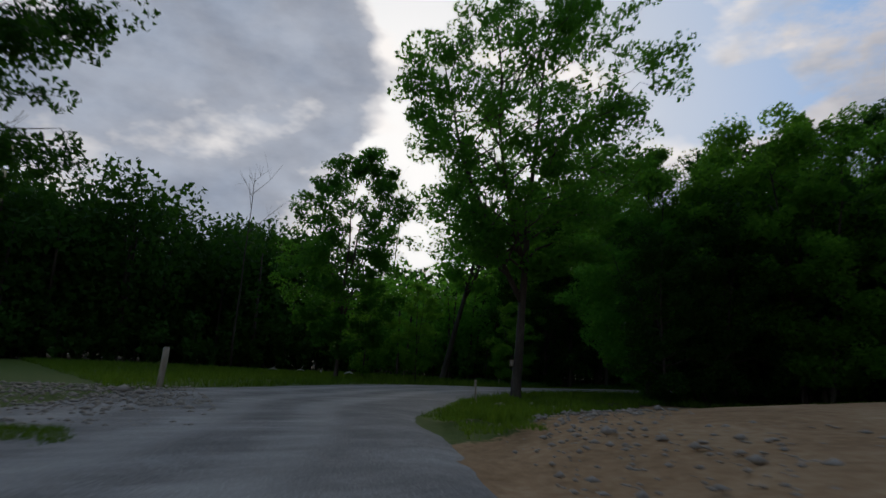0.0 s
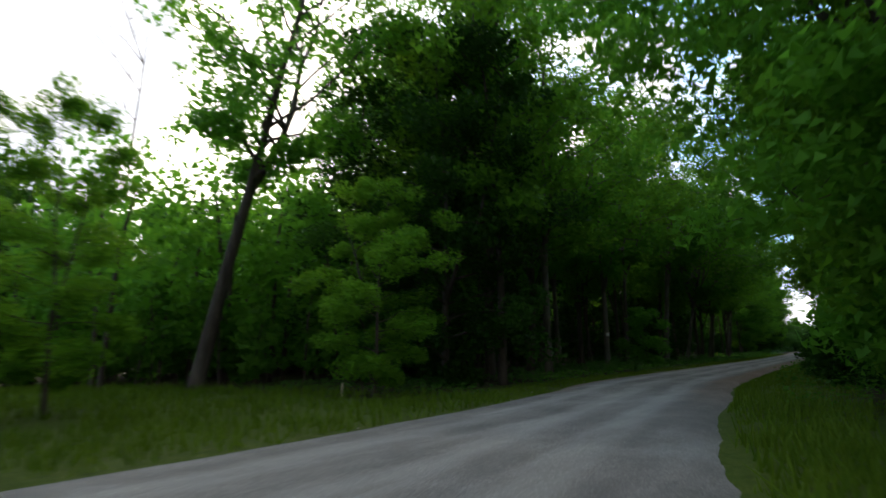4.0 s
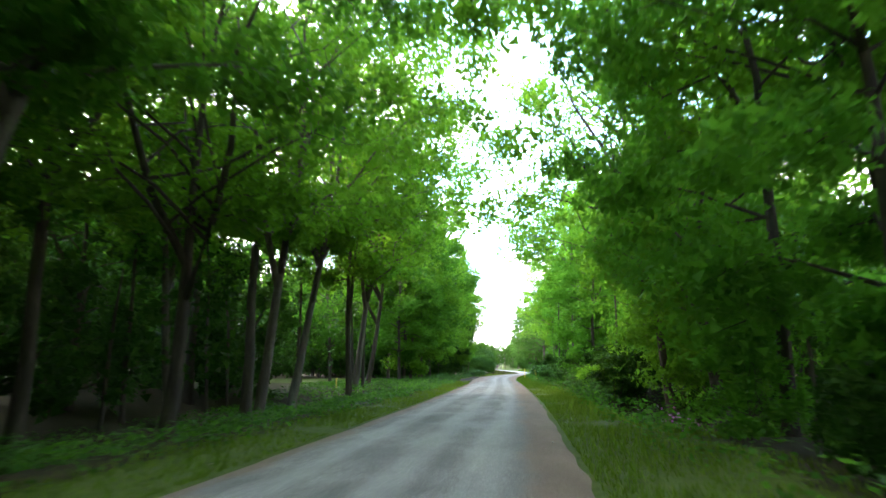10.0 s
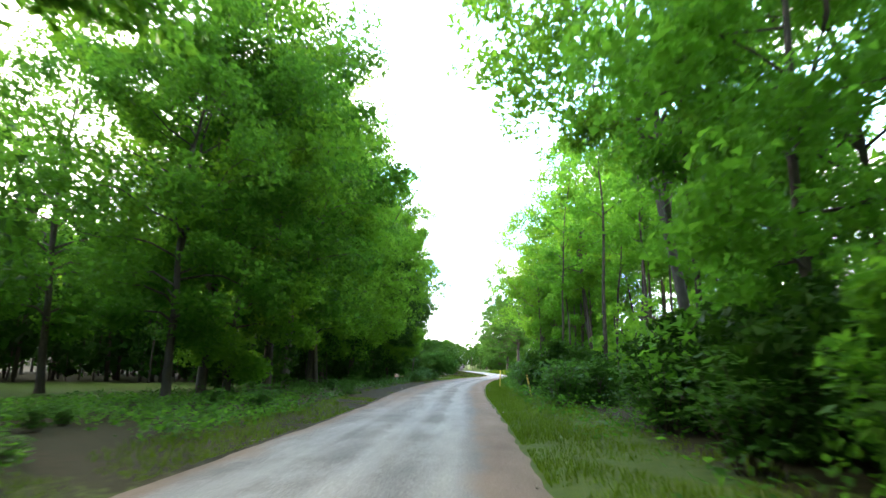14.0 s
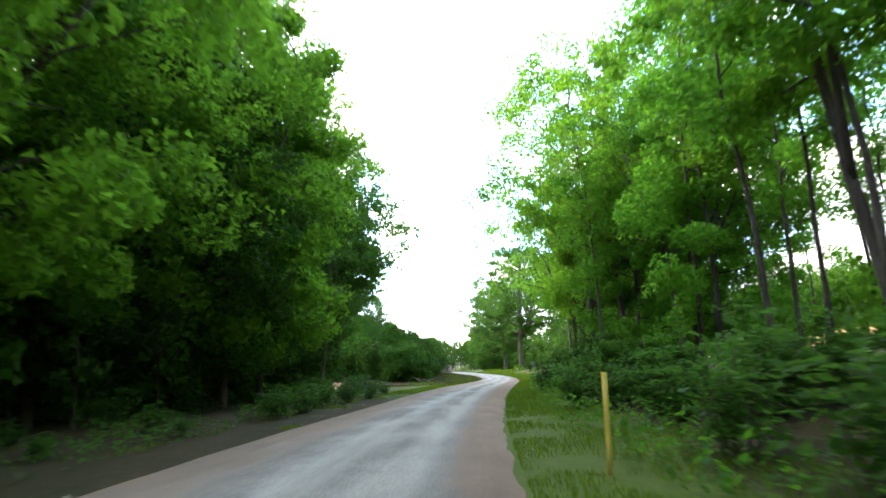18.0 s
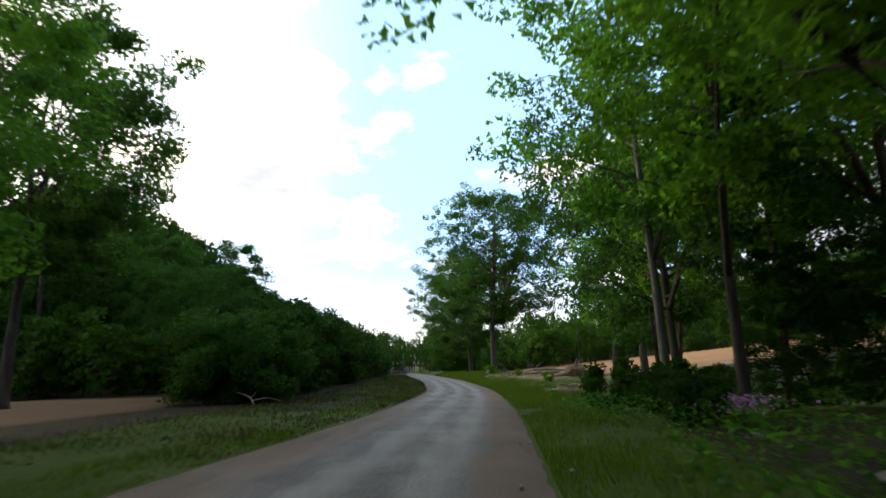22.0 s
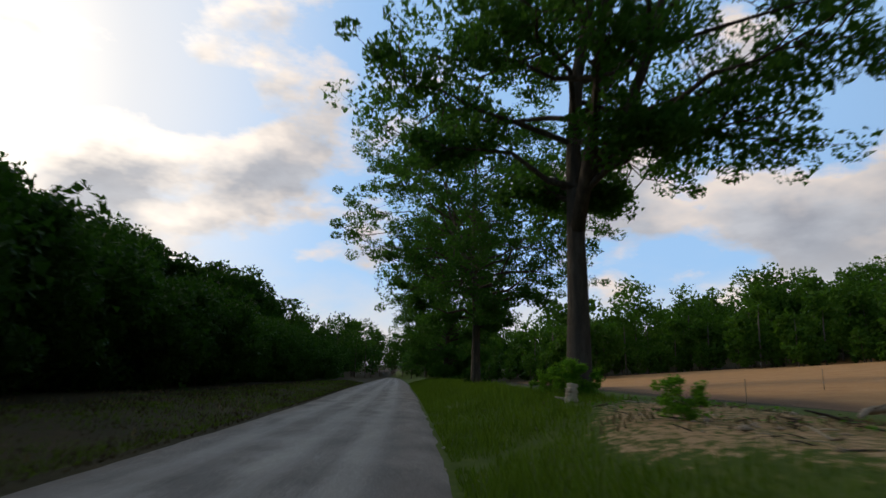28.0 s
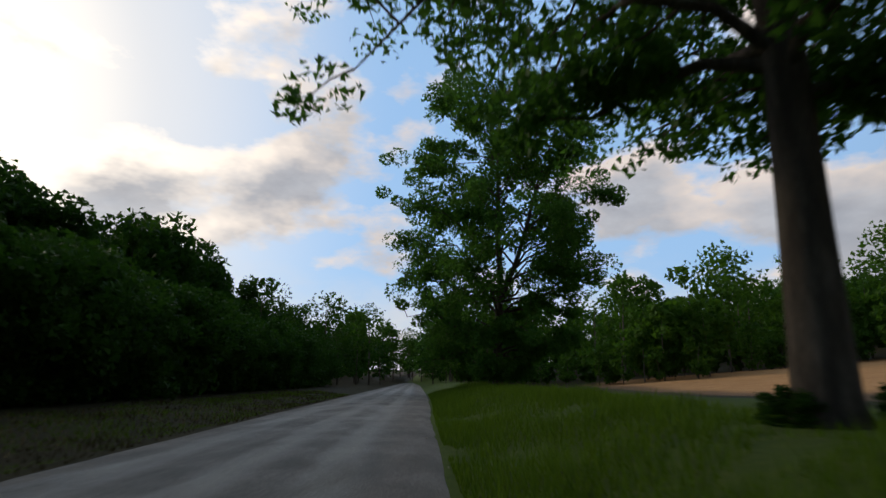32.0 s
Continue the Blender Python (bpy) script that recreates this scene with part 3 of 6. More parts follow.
def road_material():
    """Grey gravel with paler wheel tracks and brown shoulders that fray into it."""
    mat = bpy.data.materials.new("gravel")
    mat.use_nodes = True
    make, link = nodes_of(mat.node_tree)
    co = make("ShaderNodeTexCoord").outputs["Object"]
    u = make("ShaderNodeAttribute", attribute_name="across").outputs["Fac"]
    along = make("ShaderNodeMapping")
    along.inputs["Scale"].default_value = (1.0, 0.16, 1.0)
    link(co, along.inputs["Vector"])
    wear = noise_tex(make, link, along.outputs[0], 1.6, 5.0, 0.6)
    blot = noise_tex(make, link, co, 0.45, 4.0)
    grit = noise_tex(make, link, co, 38.0, 6.0, 0.75)
    peb = make("ShaderNodeTexVoronoi")
    peb.inputs["Scale"].default_value = 26.0
    link(co, peb.inputs["Vector"])
    uw = math_node(make, link, "ADD", u, math_node(make, link, "MULTIPLY", math_node(make, link, "SUBTRACT", wear, 0.5), 0.12))
    tone = math_node(make, link, "ADD", math_node(make, link, "MULTIPLY", grit, 0.55), math_node(make, link, "MULTIPLY", blot, 0.25))
    tone = math_node(make, link, "ADD", tone, math_node(make, link, "MULTIPLY", wear, 0.2))
    grey = ramp(make, link, tone, [(0.36, (0.105, 0.096, 0.088)), (0.5, (0.25, 0.232, 0.212)), (0.62, (0.45, 0.42, 0.385))])
    track = None
    for c in (0.24, 0.5, 0.72):
        d = math_node(make, link, "ABSOLUTE", math_node(make, link, "SUBTRACT", uw, c))
        m = make("ShaderNodeMapRange", interpolation_type="SMOOTHSTEP")
        m.inputs["From Min"].default_value, m.inputs["From Max"].default_value = 0.085, 0.02
        link(d, m.inputs["Value"])
        track = m.outputs[0] if track is None else math_node(make, link, "MAXIMUM", track, m.outputs[0])
    col = mixrgb(make, link, math_node(make, link, "MULTIPLY", track, math_node(make, link, "MULTIPLY_ADD", wear, 0.9, 0.0)), grey, (0.47, 0.44, 0.4))
    stones = ramp(make, link, peb.outputs["Distance"], [(0.1, (1.25, 1.25, 1.25)), (0.5, (0.8, 0.8, 0.8))])
    col = mixrgb(make, link, 0.85, col, stones, "MULTIPLY")
    dirt = ramp(make, link, tone, [(0.3, (0.1, 0.07, 0.05)), (0.5, (0.21, 0.15, 0.11)), (0.7, (0.33, 0.25, 0.19))])
    edge = math_node(make, link, "ABSOLUTE", math_node(make, link, "SUBTRACT", uw, 0.47))
    m = make("ShaderNodeMapRange", interpolation_type="SMOOTHSTEP")
    m.inputs["From Min"].default_value, m.inputs["From Max"].default_value = 0.31, 0.4
    link(math_node(make, link, "ADD", edge, math_node(make, link, "MULTIPLY", math_node(make, link, "SUBTRACT", blot, 0.5), 0.16)), m.inputs["Value"])
    shoulder = make("ShaderNodeAttribute", attribute_name="shoulder").outputs["Fac"]
    left_dirt = make("ShaderNodeAttribute", attribute_name="left_dirt").outputs["Fac"]
    left_dirt = math_node(make, link, "MULTIPLY", left_dirt, math_node(make, link, "MULTIPLY_ADD", blot, 1.6, 0.1))
    left_dirt.node.use_clamp = True
    col = mixrgb(make, link, math_node(make, link, "MAXIMUM", math_node(make, link, "MULTIPLY", m.outputs[0], shoulder), left_dirt), col, dirt)
    b = make("ShaderNodeBump", Strength=0.7, Distance=0.03)
    link(math_node(make, link, "ADD", grit, math_node(make, link, "MULTIPLY", peb.outputs["Distance"], -0.5)), b.inputs["Height"])
    p = make("ShaderNodeBsdfPrincipled", Roughness=0.95)
    p.inputs["Specular IOR Level"].default_value = 0.2
    link(col, p.inputs["Base Color"])
    link(b.outputs[0], p.inputs["Normal"])
    link(p.outputs[0], make("ShaderNodeOutputMaterial").inputs[0])
    return mat


def build_road():
    bag = Bag()
    cols = 17
    u = np.linspace(0, 1, cols)
    e = spline(ROAD, 24)
    P = e[:, None, :2] * (1 - u)[None, :, None] + e[:, None, 2:] * u[None, :, None]
    ragged = 0.22 * fbm(P[..., 0], P[..., 1], 1.1, 14)
    P[:, 0, 0] -= np.abs(ragged[:, 0])
    P[:, -1, 0] += np.abs(ragged[:, -1])
    z = 0.05 + 0.05 * (1 - (2 * u - 1) ** 2)[None] - 0.02 * (np.exp(-((u - 0.24) / 0.05) ** 2) + np.exp(-((u - 0.72) / 0.05) ** 2) + np.exp(-((u - 0.5) / 0.05) ** 2))[None]
    z = z + 0.012 * fbm(P[..., 0], P[..., 1], 1.3, 4) - 0.12 * (np.abs(2 * u - 1) > 0.99)[None]
    v = np.concatenate([P, z[..., None]], -1).reshape(-1, 3)
    i, j = np.meshgrid(np.arange(len(e) - 1), np.arange(cols - 1), indexing="ij")
    q = np.stack([i * cols + j, i * cols + j + 1, (i + 1) * cols + j + 1, (i + 1) * cols + j], -1).reshape(-1, 4)
    bag.add(v, q)
    me = bag.mesh("road", True)
    set_mask(me, "across", np.tile(u, len(e)))
    set_mask(me, "shoulder", smooth(v[:, 1], -50, -30) * (1 - 0.75 * smooth(v[:, 1], 165, 195)))
    uu = np.tile(u, len(e))
    set_mask(me, "left_dirt", smooth(0.42 - uu, 0, 0.22) * smooth(v[:, 1], 52, 72) * (1 - smooth(v[:, 1], 140, 160)))
    tagged(part("road", me, road_material()), "grey gravel lane with pale wheel tracks and brown dirt shoulders", "road", kind="structure")


build_road()


# ---- trees ----
def make_tree(seed, H, R, base, girth, limbs=14, subs=5, per=60, size=0.4, spread=0.9, rise=0.5, lean=(0, 0), fork=0, crown_mid=0.45, flat=0.8, droop=0.0, power=2.2, twigs=True, split=False, without=()):
    """Trunk mesh (with its limbs) and crown mesh of a broadleaved tree standing at the origin."""
    r = np.random.default_rng(seed)
    wood, crown, limb_bags = Bag(), Bag(), []
    k = 9
    zs = np.linspace(0, 0.9 * H, k)
    wob = np.cumsum(r.normal(0, 0.012 * H, (k, 2)), 0) * (np.linspace(0, 1, k)[:, None])
    line = np.column_stack([wob + np.outer(zs / H, lean), zs])
    rad = girth * (1 - 0.86 * (zs / (0.9 * H)) ** 0.8)
    flare = np.array([[0, 0, -0.35]])
    tube(wood, np.vstack([line[:1] + flare, line[:1] + [[0, 0, 0.35]], line[1:]]), np.r_[girth * 1.5, girth * 1.02, rad[1:]], 9)
    stems = [line]
    for f in range(fork):
        a = r.uniform(0, 6.28)
        z0 = r.uniform(0.18, 0.4) * H
        s = np.linspace(0, 1, 6)
        p0 = np.array([np.interp(z0, zs, line[:, 0]), np.interp(z0, zs, line[:, 1]), z0])
        out = R * r.uniform(0.45, 0.7)
        st = p0 + np.column_stack([np.cos(a) * out * s**0.8, np.sin(a) * out * s**0.8, (0.82 * H - z0) * s])
        st += np.vstack([[0, 0, 0], r.normal(0, 0.15, (5, 3))])
        tube(wood, st, girth * 0.6 * (1 - 0.85 * s), 7)
        stems.append(st)
    centres = []
    low = base * H
    for i in range(limbs):
        u = (i + r.uniform(0.1, 0.9)) / limbs
        prof = math.sqrt(max(0.02, 1 - abs((u - crown_mid) / (crown_mid if u < crown_mid else 1 - crown_mid)) ** power))
        a = i * 2.4 + r.uniform(-0.5, 0.5)
        reach = R * prof * r.uniform(0.62, 1.0)
        zt = low + u * (H - low) * 0.97
        st = stems[i % len(stems)]
        axis = np.array([np.interp(zt, line[:, 2], line[:, 0]), np.interp(zt, line[:, 2], line[:, 1]), 0.0])
        target = axis + [np.cos(a) * reach, np.sin(a) * reach, zt]
        z0 = float(np.clip(zt - rise * (0.5 + 0.9 * u) * reach, max(st[0, 2], 0.55 * low), min(st[-1, 2], zt)))
        p0 = np.array([np.interp(z0, st[:, 2], st[:, 0]), np.interp(z0, st[:, 2], st[:, 1]), z0])
        s = np.linspace(0, 1, 5)
        L = float(np.linalg.norm(target - p0)) + 0.3
        limb = p0 + (target - p0) * s[:, None] + np.outer(np.sin(np.pi * s), [0, 0, 0.08 * L]) - np.outer(s**2, [0, 0, droop * L])
        limb[1:] += r.normal(0, 0.045 * L, (4, 3))
        g = max(0.02, girth * 0.34 * (1 - 0.62 * u))
        if split or not limb_bags:
            limb_bags.append(Bag() if split else wood)
        tube(limb_bags[-1], limb, g * (1 - 0.85 * s), 5, False)
        for b in range(subs):
            q = r.uniform(0.28, 1.0) if b else 1.0
            o = np.array([np.interp(q, s, limb[:, c]) for c in range(3)])
            a2 = a + r.uniform(-1.5, 1.5)
            L2 = min(L, R) * r.uniform(0.16, 0.36)
            tip = o + [np.cos(a2) * L2, np.sin(a2) * L2, L2 * r.uniform(-0.6, 0.7)]
            tip[:2] *= min(1.0, min(1.1, prof + 0.25) * R / (math.hypot(tip[0] - axis[0], tip[1] - axis[1]) + 1e-6))
            mid = (o + tip) / 2 + r.normal(0, 0.06 * L2, 3)
            if twigs:
                tube(limb_bags[-1], [o, mid, tip] if split else [o, tip], np.array([0.3, 0.2, 0.06])[:: 1 if split else 2] * g, 3, False)
            centres += [tip, (o + tip) / 2]
        if i in without:
            limb_bags.pop()
            del centres[-2 * subs:]
    centres = np.array(centres)
    n = len(centres)
    s = spread * r.uniform(0.6, 1.3, n)
    ball = r.normal(size=(n * per, 3))
    ball *= (r.uniform(0.35, 1.0, n * per) ** 0.5 * 1.45 / (np.linalg.norm(ball, axis=1) + 1e-9))[:, None]
    pts = np.repeat(centres, per, 0) + ball * np.repeat(s, per)[:, None] * [1, 1, flat]
    pts = pts[pts[:, 2] > 0.15]
    leaves(crown, pts, size, r, 0.38, 0.7)
    return wood.mesh("trunk", True), crown.mesh("crown"), [b.mesh("limb", True) for b in limb_bags] if split else []


def tree_thing(name, meshes, leaf, wood, x, y, label, category="tree", group="", scale=1.0, turn=0.0, z=None):
    e = new(name)
    z = float(ground_z(x, y)) if z is None else z
    e.matrix_basis = pose(x, y, z, 0, 0, turn) @ Matrix.Scale(scale, 4)
    trunk = part("trunk", meshes[0], wood, e)
    part("crown", meshes[1], leaf, e)
    for me in meshes[2] if len(meshes) > 2 else ():
        part("limb", me, wood, trunk)
    return tagged(e, label, category, group)


def plant(proto, x, y, scale=1.0, turn=None, sink=0.05):
    turn = float(rng.uniform(0, 360)) if turn is None else turn
    tx, ty = (float(a) for a in rng.normal(0, 2.2, 2))
    c = copy_thing(proto, pose(x, y, float(ground_z(x, y)) - sink, tx, ty, turn))
    c.matrix_basis = c.matrix_basis @ Matrix.Diagonal((scale, scale, scale * float(rng.uniform(0.93, 1.07)), 1))
    return c


# The single trees by the road, each with its own shape.
ash = tree_thing("ash_tree", make_tree(11, 21.5, 7.4, 0.3, 0.27, 42, 8, 64, 0.25, 0.46, 0.6, (0.6, 0.3), 2, 0.55, split=True), leaf_mid, bark, 9.85, -60.50, "tall roadside ash with an open, many-limbed green crown")
tree_thing("young_tree", make_tree(12, 19.6, 4.9, 0.1, 0.17, 44, 6, 62, 0.29, 0.46, 0.55, (0, 0), 2, 0.42), leaf_mid, bark, -10.7, -59.2, "slender tree with tiered green branches in the meadow")
tree_thing("leaning_tree", make_tree(13, 24.0, 6.0, 0.38, 0.36, 22, 6, 44, 0.34, 0.62, 0.7, (3.9, 2.8), 1), leaf_light, bark, -17.1, -43.05, "grey-barked leaning tree with thin yellow-green foliage")
tree_thing("roadside_tree", make_tree(17, 19.0, 6.0, 0.3, 0.28, 20, 6, 70, 0.29, 0.6, 0.5), leaf_shaded, bark, 5.70, -85.40, "dark leafy tree beside the stony apron of the junction")
tree_thing("oak_tree", make_tree(14, 28.6, 11.0, 0.27, 0.5, 62, 9, 82, 0.27, 0.55, 0.35, (0.3, 0.4), 2, 0.42, 0.75, 0, 2.6, split=True, without=(9,)), leaf_oak, bark, 11.4, 215.8, "broad old oak with a thick straight trunk on the verge")
tree_thing("oak_tree", make_tree(15, 25.4, 11.5, 0.2, 0.44, 66, 9, 76, 0.25, 0.5, 0.3, (0.2, -0.2), 1, 0.5, 0.75, 0, 2.8, split=True), leaf_oak, bark, 9.4, 244.6, "wide oak with long horizontal limbs over the verge")
tree_thing("oak_tree", make_tree(16, 27.5, 8.8, 0.03, 0.42, 70, 8, 104, 0.3, 0.62, 0.5, (0, 0), 1, 0.42, 0.8, 0, 2.8, split=True), leaf_oak, bark, 7.5, 284.0, "rounded dark oak standing in line on the verge")
tree_thing("field_tree", make_tree(18, 20.0, 4.8, 0.26, 0.23, 24, 6, 46, 0.29, 0.6, 0.4, (0.4, 0.3)), leaf_green, bark, 18.9, 179.3, "slim tree at the edge of the torn-up ground")
tree_thing("field_tree", make_tree(19, 23.0, 5.6, 0.2, 0.4, 28, 6, 54, 0.29, 0.66, 0.4, (-0.4, 0.3)), leaf_mid, bark, 21.4, 178.6, "dark-trunked tree in front of the tan field")
tree_thing("field_tree", make_tree(10, 18.0, 6.4, 0.18, 0.24, 26, 6, 44, 0.28, 0.62, 0.5, (-0.8, 0.3), 4), leaf_oak, bark, 19.0, 168.3, "many-stemmed spreading tree at the field's corner")
tree_thing("spreading_tree", make_tree(9, 20.0, 8.2, 0.22, 0.26, 36, 7, 46, 0.27, 0.52, 0.5, (-0.8, 0.0), 3), leaf_oak, bark, 15.4, 156.0, "large dark spreading tree reaching over the verge")

tree_thing("spreading_tree", make_tree(8, 23.0, 9.4, 0.25, 0.34, 56, 8, 74, 0.32, 0.62, 0.4, (0.6, 0.0), 2, 0.45, 0.75, 0, 2.6, split=True), leaf_oak, bark, -13.4, 130.5, "tall dark tree with a crown hanging over the field corner")
tree_thing("spreading_tree", make_tree(9, 25.0, 7.8, 0.3, 0.33, 46, 8, 64, 0.32, 0.62, 0.4, (0.8, 0.0), 2, 0.45, 0.75, 0, 2.6, split=True), leaf_oak, bark, -20.3, 158.0, "tall dark tree standing at the edge of the small field")

TALL = [tree_thing("forest_tree", make_tree(20 + i, 21 + i, 5.6, 0.33, 0.2 + 0.03 * i, 20, 5, 52, 0.3, 0.62, 0.45, (0.8 - 0.5 * i, 0.5), 1, 0.5), (leaf_green, leaf_light, leaf_green)[i], (bark, pale_bark)[i % 2], (-14.3, -8.9, -16.5)[i], (-21.0, -15.0, 15.0)[i], "tall straight woodland tree with a high green crown", group="woodland trees") for i in range(3)]
EDGERS = [tree_thing("maple_tree", make_tree(30 + i, 16 + 2 * i, 4.8, 0.08, 0.17, 26, 5, 100, 0.24, 0.58, 0.34, (0.4, 0.2), 1, 0.4, 0.75, 0.06), (leaf_green, leaf_light, leaf_green)[i], bark, (-9.6, 9.6, 10.0)[i], (66.0, 2.0, 30.0)[i], "leafy maple at the wood's edge with low branches", group="edge trees") for i in range(3)]
WALLS = [tree_thing("beech_tree", make_tree(45 + i, 19 + 2 * i, 5.6, 0.02, 0.22, 36, 5, 84, 0.265, 0.62, 0.3, (0.3, 0.1), 1, 0.38, 0.75, 0.05, 2.6), (leaf_shaded, leaf_oak)[i], bark, (-12.4, -14.0)[i], (118.0, 126.0)[i], "dark tree leafed down to the ground at the wood's corner", group="dense edge trees") for i in range(2)]
CANOPY = [tree_thing("hornbeam_tree", make_tree(35 + i, 19 + 2 * i, 5.8, 0.15, 0.21, 34, 5, 92, 0.245, 0.6, 0.4, (0.4, 0.2), 1, 0.42, 0.75, 0.04, 2.6), (leaf_mid, leaf_green)[i], bark, (-11.4, -12.6)[i], (84.0, 99.0)[i], "broad green tree with a bare foot at the wood's edge", group="edge trees") for i in range(2)]
POLES = [tree_thing("pole_tree", make_tree(40 + i, 21, 2.9, 0.36, 0.125, 13, 4, 36, 0.28, 0.62, 0.6, (0.8, -0.4)), leaf_light, bark, (12.0, 14.0)[i], (80.0, 88.0)[i], "slim bare-stemmed tree with a small high crown", group="woodland trees") for i in range(2)]
ARCHERS = [tree_thing("overhanging_tree", make_tree(47 + i, 20 + 2 * i, 7.6, 0.36, 0.25, 24, 6, 62, 0.25, 0.6, 0.75, (2.2, 0.3), 2, 0.5, 0.75, 0, 2.6, split=True), leaf_green, (bark, pale_bark)[i], (-9.0, -9.6)[i], (20.5, 44.0)[i], "forked woodland tree with dark limbs arching over the lane", group="overhanging trees") for i in range(2)]
SHRUBS = [tree_thing("shrub", make_tree(50 + i, 2.6 + i, 1.7, 0.08, 0.035, 13, 4, 40, 0.22, 0.34, 0.6, (0, 0), 3, 0.55, 0.7), (leaf_shaded, leaf_green, leaf_light)[i], bark, (5.6, 6.6, -6.8)[i], (72.0, -8.0, -12.0)[i], "dense leafy shrub in the roadside undergrowth", "shrub", "roadside shrubs") for i in range(3)]
HEDGERS = [tree_thing("hedge_shrub", make_tree(55 + i, 5.0 + 0.6 * i, 2.9, 0.04, 0.06, 22, 5, 40, 0.27, 0.48, 0.5, (0, 0), 4, 0.5, 0.75, 0, 2.8, False), leaf_shaded, bark, (-7.6, -8.6)[i], (160.0, 164.0)[i], "tall dark shrub of the overgrown roadside hedge", "shrub", "hedge shrubs") for i in range(2)]


def broad_shrub(seed, H, n):
    """Stems with large drooping leaves held in flat tiers."""
    r = np.random.default_rng(seed)
    wood, crown = Bag(), Bag()
    for k in range(n):
        a, o = r.uniform(0, 6.28), H * r.uniform(0.2, 0.6)
        p = np.array([np.cos(a) * o * 0.2, np.sin(a) * o * 0.2, -0.1])
        q = np.array([np.cos(a) * o, np.sin(a) * o, H * r.uniform(0.55, 1.05)])
        m = (p + q) / 2 + [0, 0, 0.12 * H]
        tube(wood, [p, m, q], [0.018, 0.012, 0.005], 4, False)
        for c in (q, (m + q) / 2, m, (p + m) / 2 + [0, 0, 0.1]):
            k2 = 15
            pts = c + r.normal(size=(k2, 3)) * [0.19, 0.19, 0.05]
            leaves(crown, pts, 0.17, r, 0.72, 0.62, True)
    return wood.mesh("stems", True), crown.mesh("leaves")


# Single stems that stand out along the lane.
tree_thing("lane_tree", make_tree(201, 27, 8.4, 0.42, 0.33, 26, 7, 46, 0.34, 0.75, 0.6, (1.6, 0.6), 1, 0.5, split=True), leaf_mid, pale_bark, -9.7, 5.6, "thick grey-barked tree leaning a little towards the lane", group="lane trees")
tree_thing("lane_tree", make_tree(202, 23, 8.6, 0.36, 0.25, 28, 7, 60, 0.34, 0.7, 0.7, (4.2, 1.0), 2, 0.5, split=True), leaf_mid, pale_bark, -9.2, 12.1, "crooked forked tree with a swollen, peeling foot", group="lane trees")
tree_thing("lane_tree", make_tree(203, 24, 9.4, 0.4, 0.26, 28, 7, 54, 0.34, 0.7, 0.8, (3.6, -0.4), 3, 0.5, split=True), leaf_green, pale_bark, -10.9, 35.6, "pale forked tree with dark limbs spread over the lane", group="lane trees")
tree_thing("lane_tree", make_tree(204, 22, 7.6, 0.4, 0.22, 24, 6, 44, 0.34, 0.66, 0.9, (2.0, 0.3), 3, 0.55, split=True), leaf_mid, bark, -10.2, 50.2, "dark many-forked tree at the edge of the clearing", group="lane trees")
tree_thing("lane_tree", make_tree(205, 26, 8.6, 0.34, 0.32, 30, 7, 60, 0.34, 0.7, 0.5, (-1.4, 0.4), 1, 0.5, split=True), leaf_mid, bark, 8.0, -8.6, "tall straight tree rising out of the verge bushes", group="lane trees")
tree_thing("lane_tree", make_tree(206, 21, 8.2, 0.36, 0.23, 26, 7, 54, 0.34, 0.7, 0.7, (-2.8, 0.8), 2, 0.5, split=True), leaf_green, bark, 10.6, 17.0, "crooked reddish tree leaning over the hollow", group="lane trees")
tree_thing("lane_tree", make_tree(207, 22, 7.0, 0.45, 0.24, 22, 6, 50, 0.34, 0.66, 0.7, (-2.2, 2.2), 2, 0.55, split=True), leaf_green, pale_bark, 8.6, 61.0, "pale leaning tree with thin light foliage", group="lane trees")


tree_thing("lane_tree", make_tree(208, 23, 6.6, 0.4, 0.2, 24, 7, 56, 0.29, 0.66, 0.6, (1.4, 0.3), 1, 0.5, split=True), leaf_green, pale_bark, -9.8, -7.2, "slender pale-barked tree leaning towards the lane", group="lane trees")


BROAD = [tree_thing("broadleaf_shrub", broad_shrub(60 + i, 1.5 + 0.4 * i, 16), leaf_oak, bark, (6.4, 7.6)[i], (112.0, 109.5)[i], "waist-high shrub with large drooping green leaves", "shrub", "large-leaved shrubs") for i in range(2)]


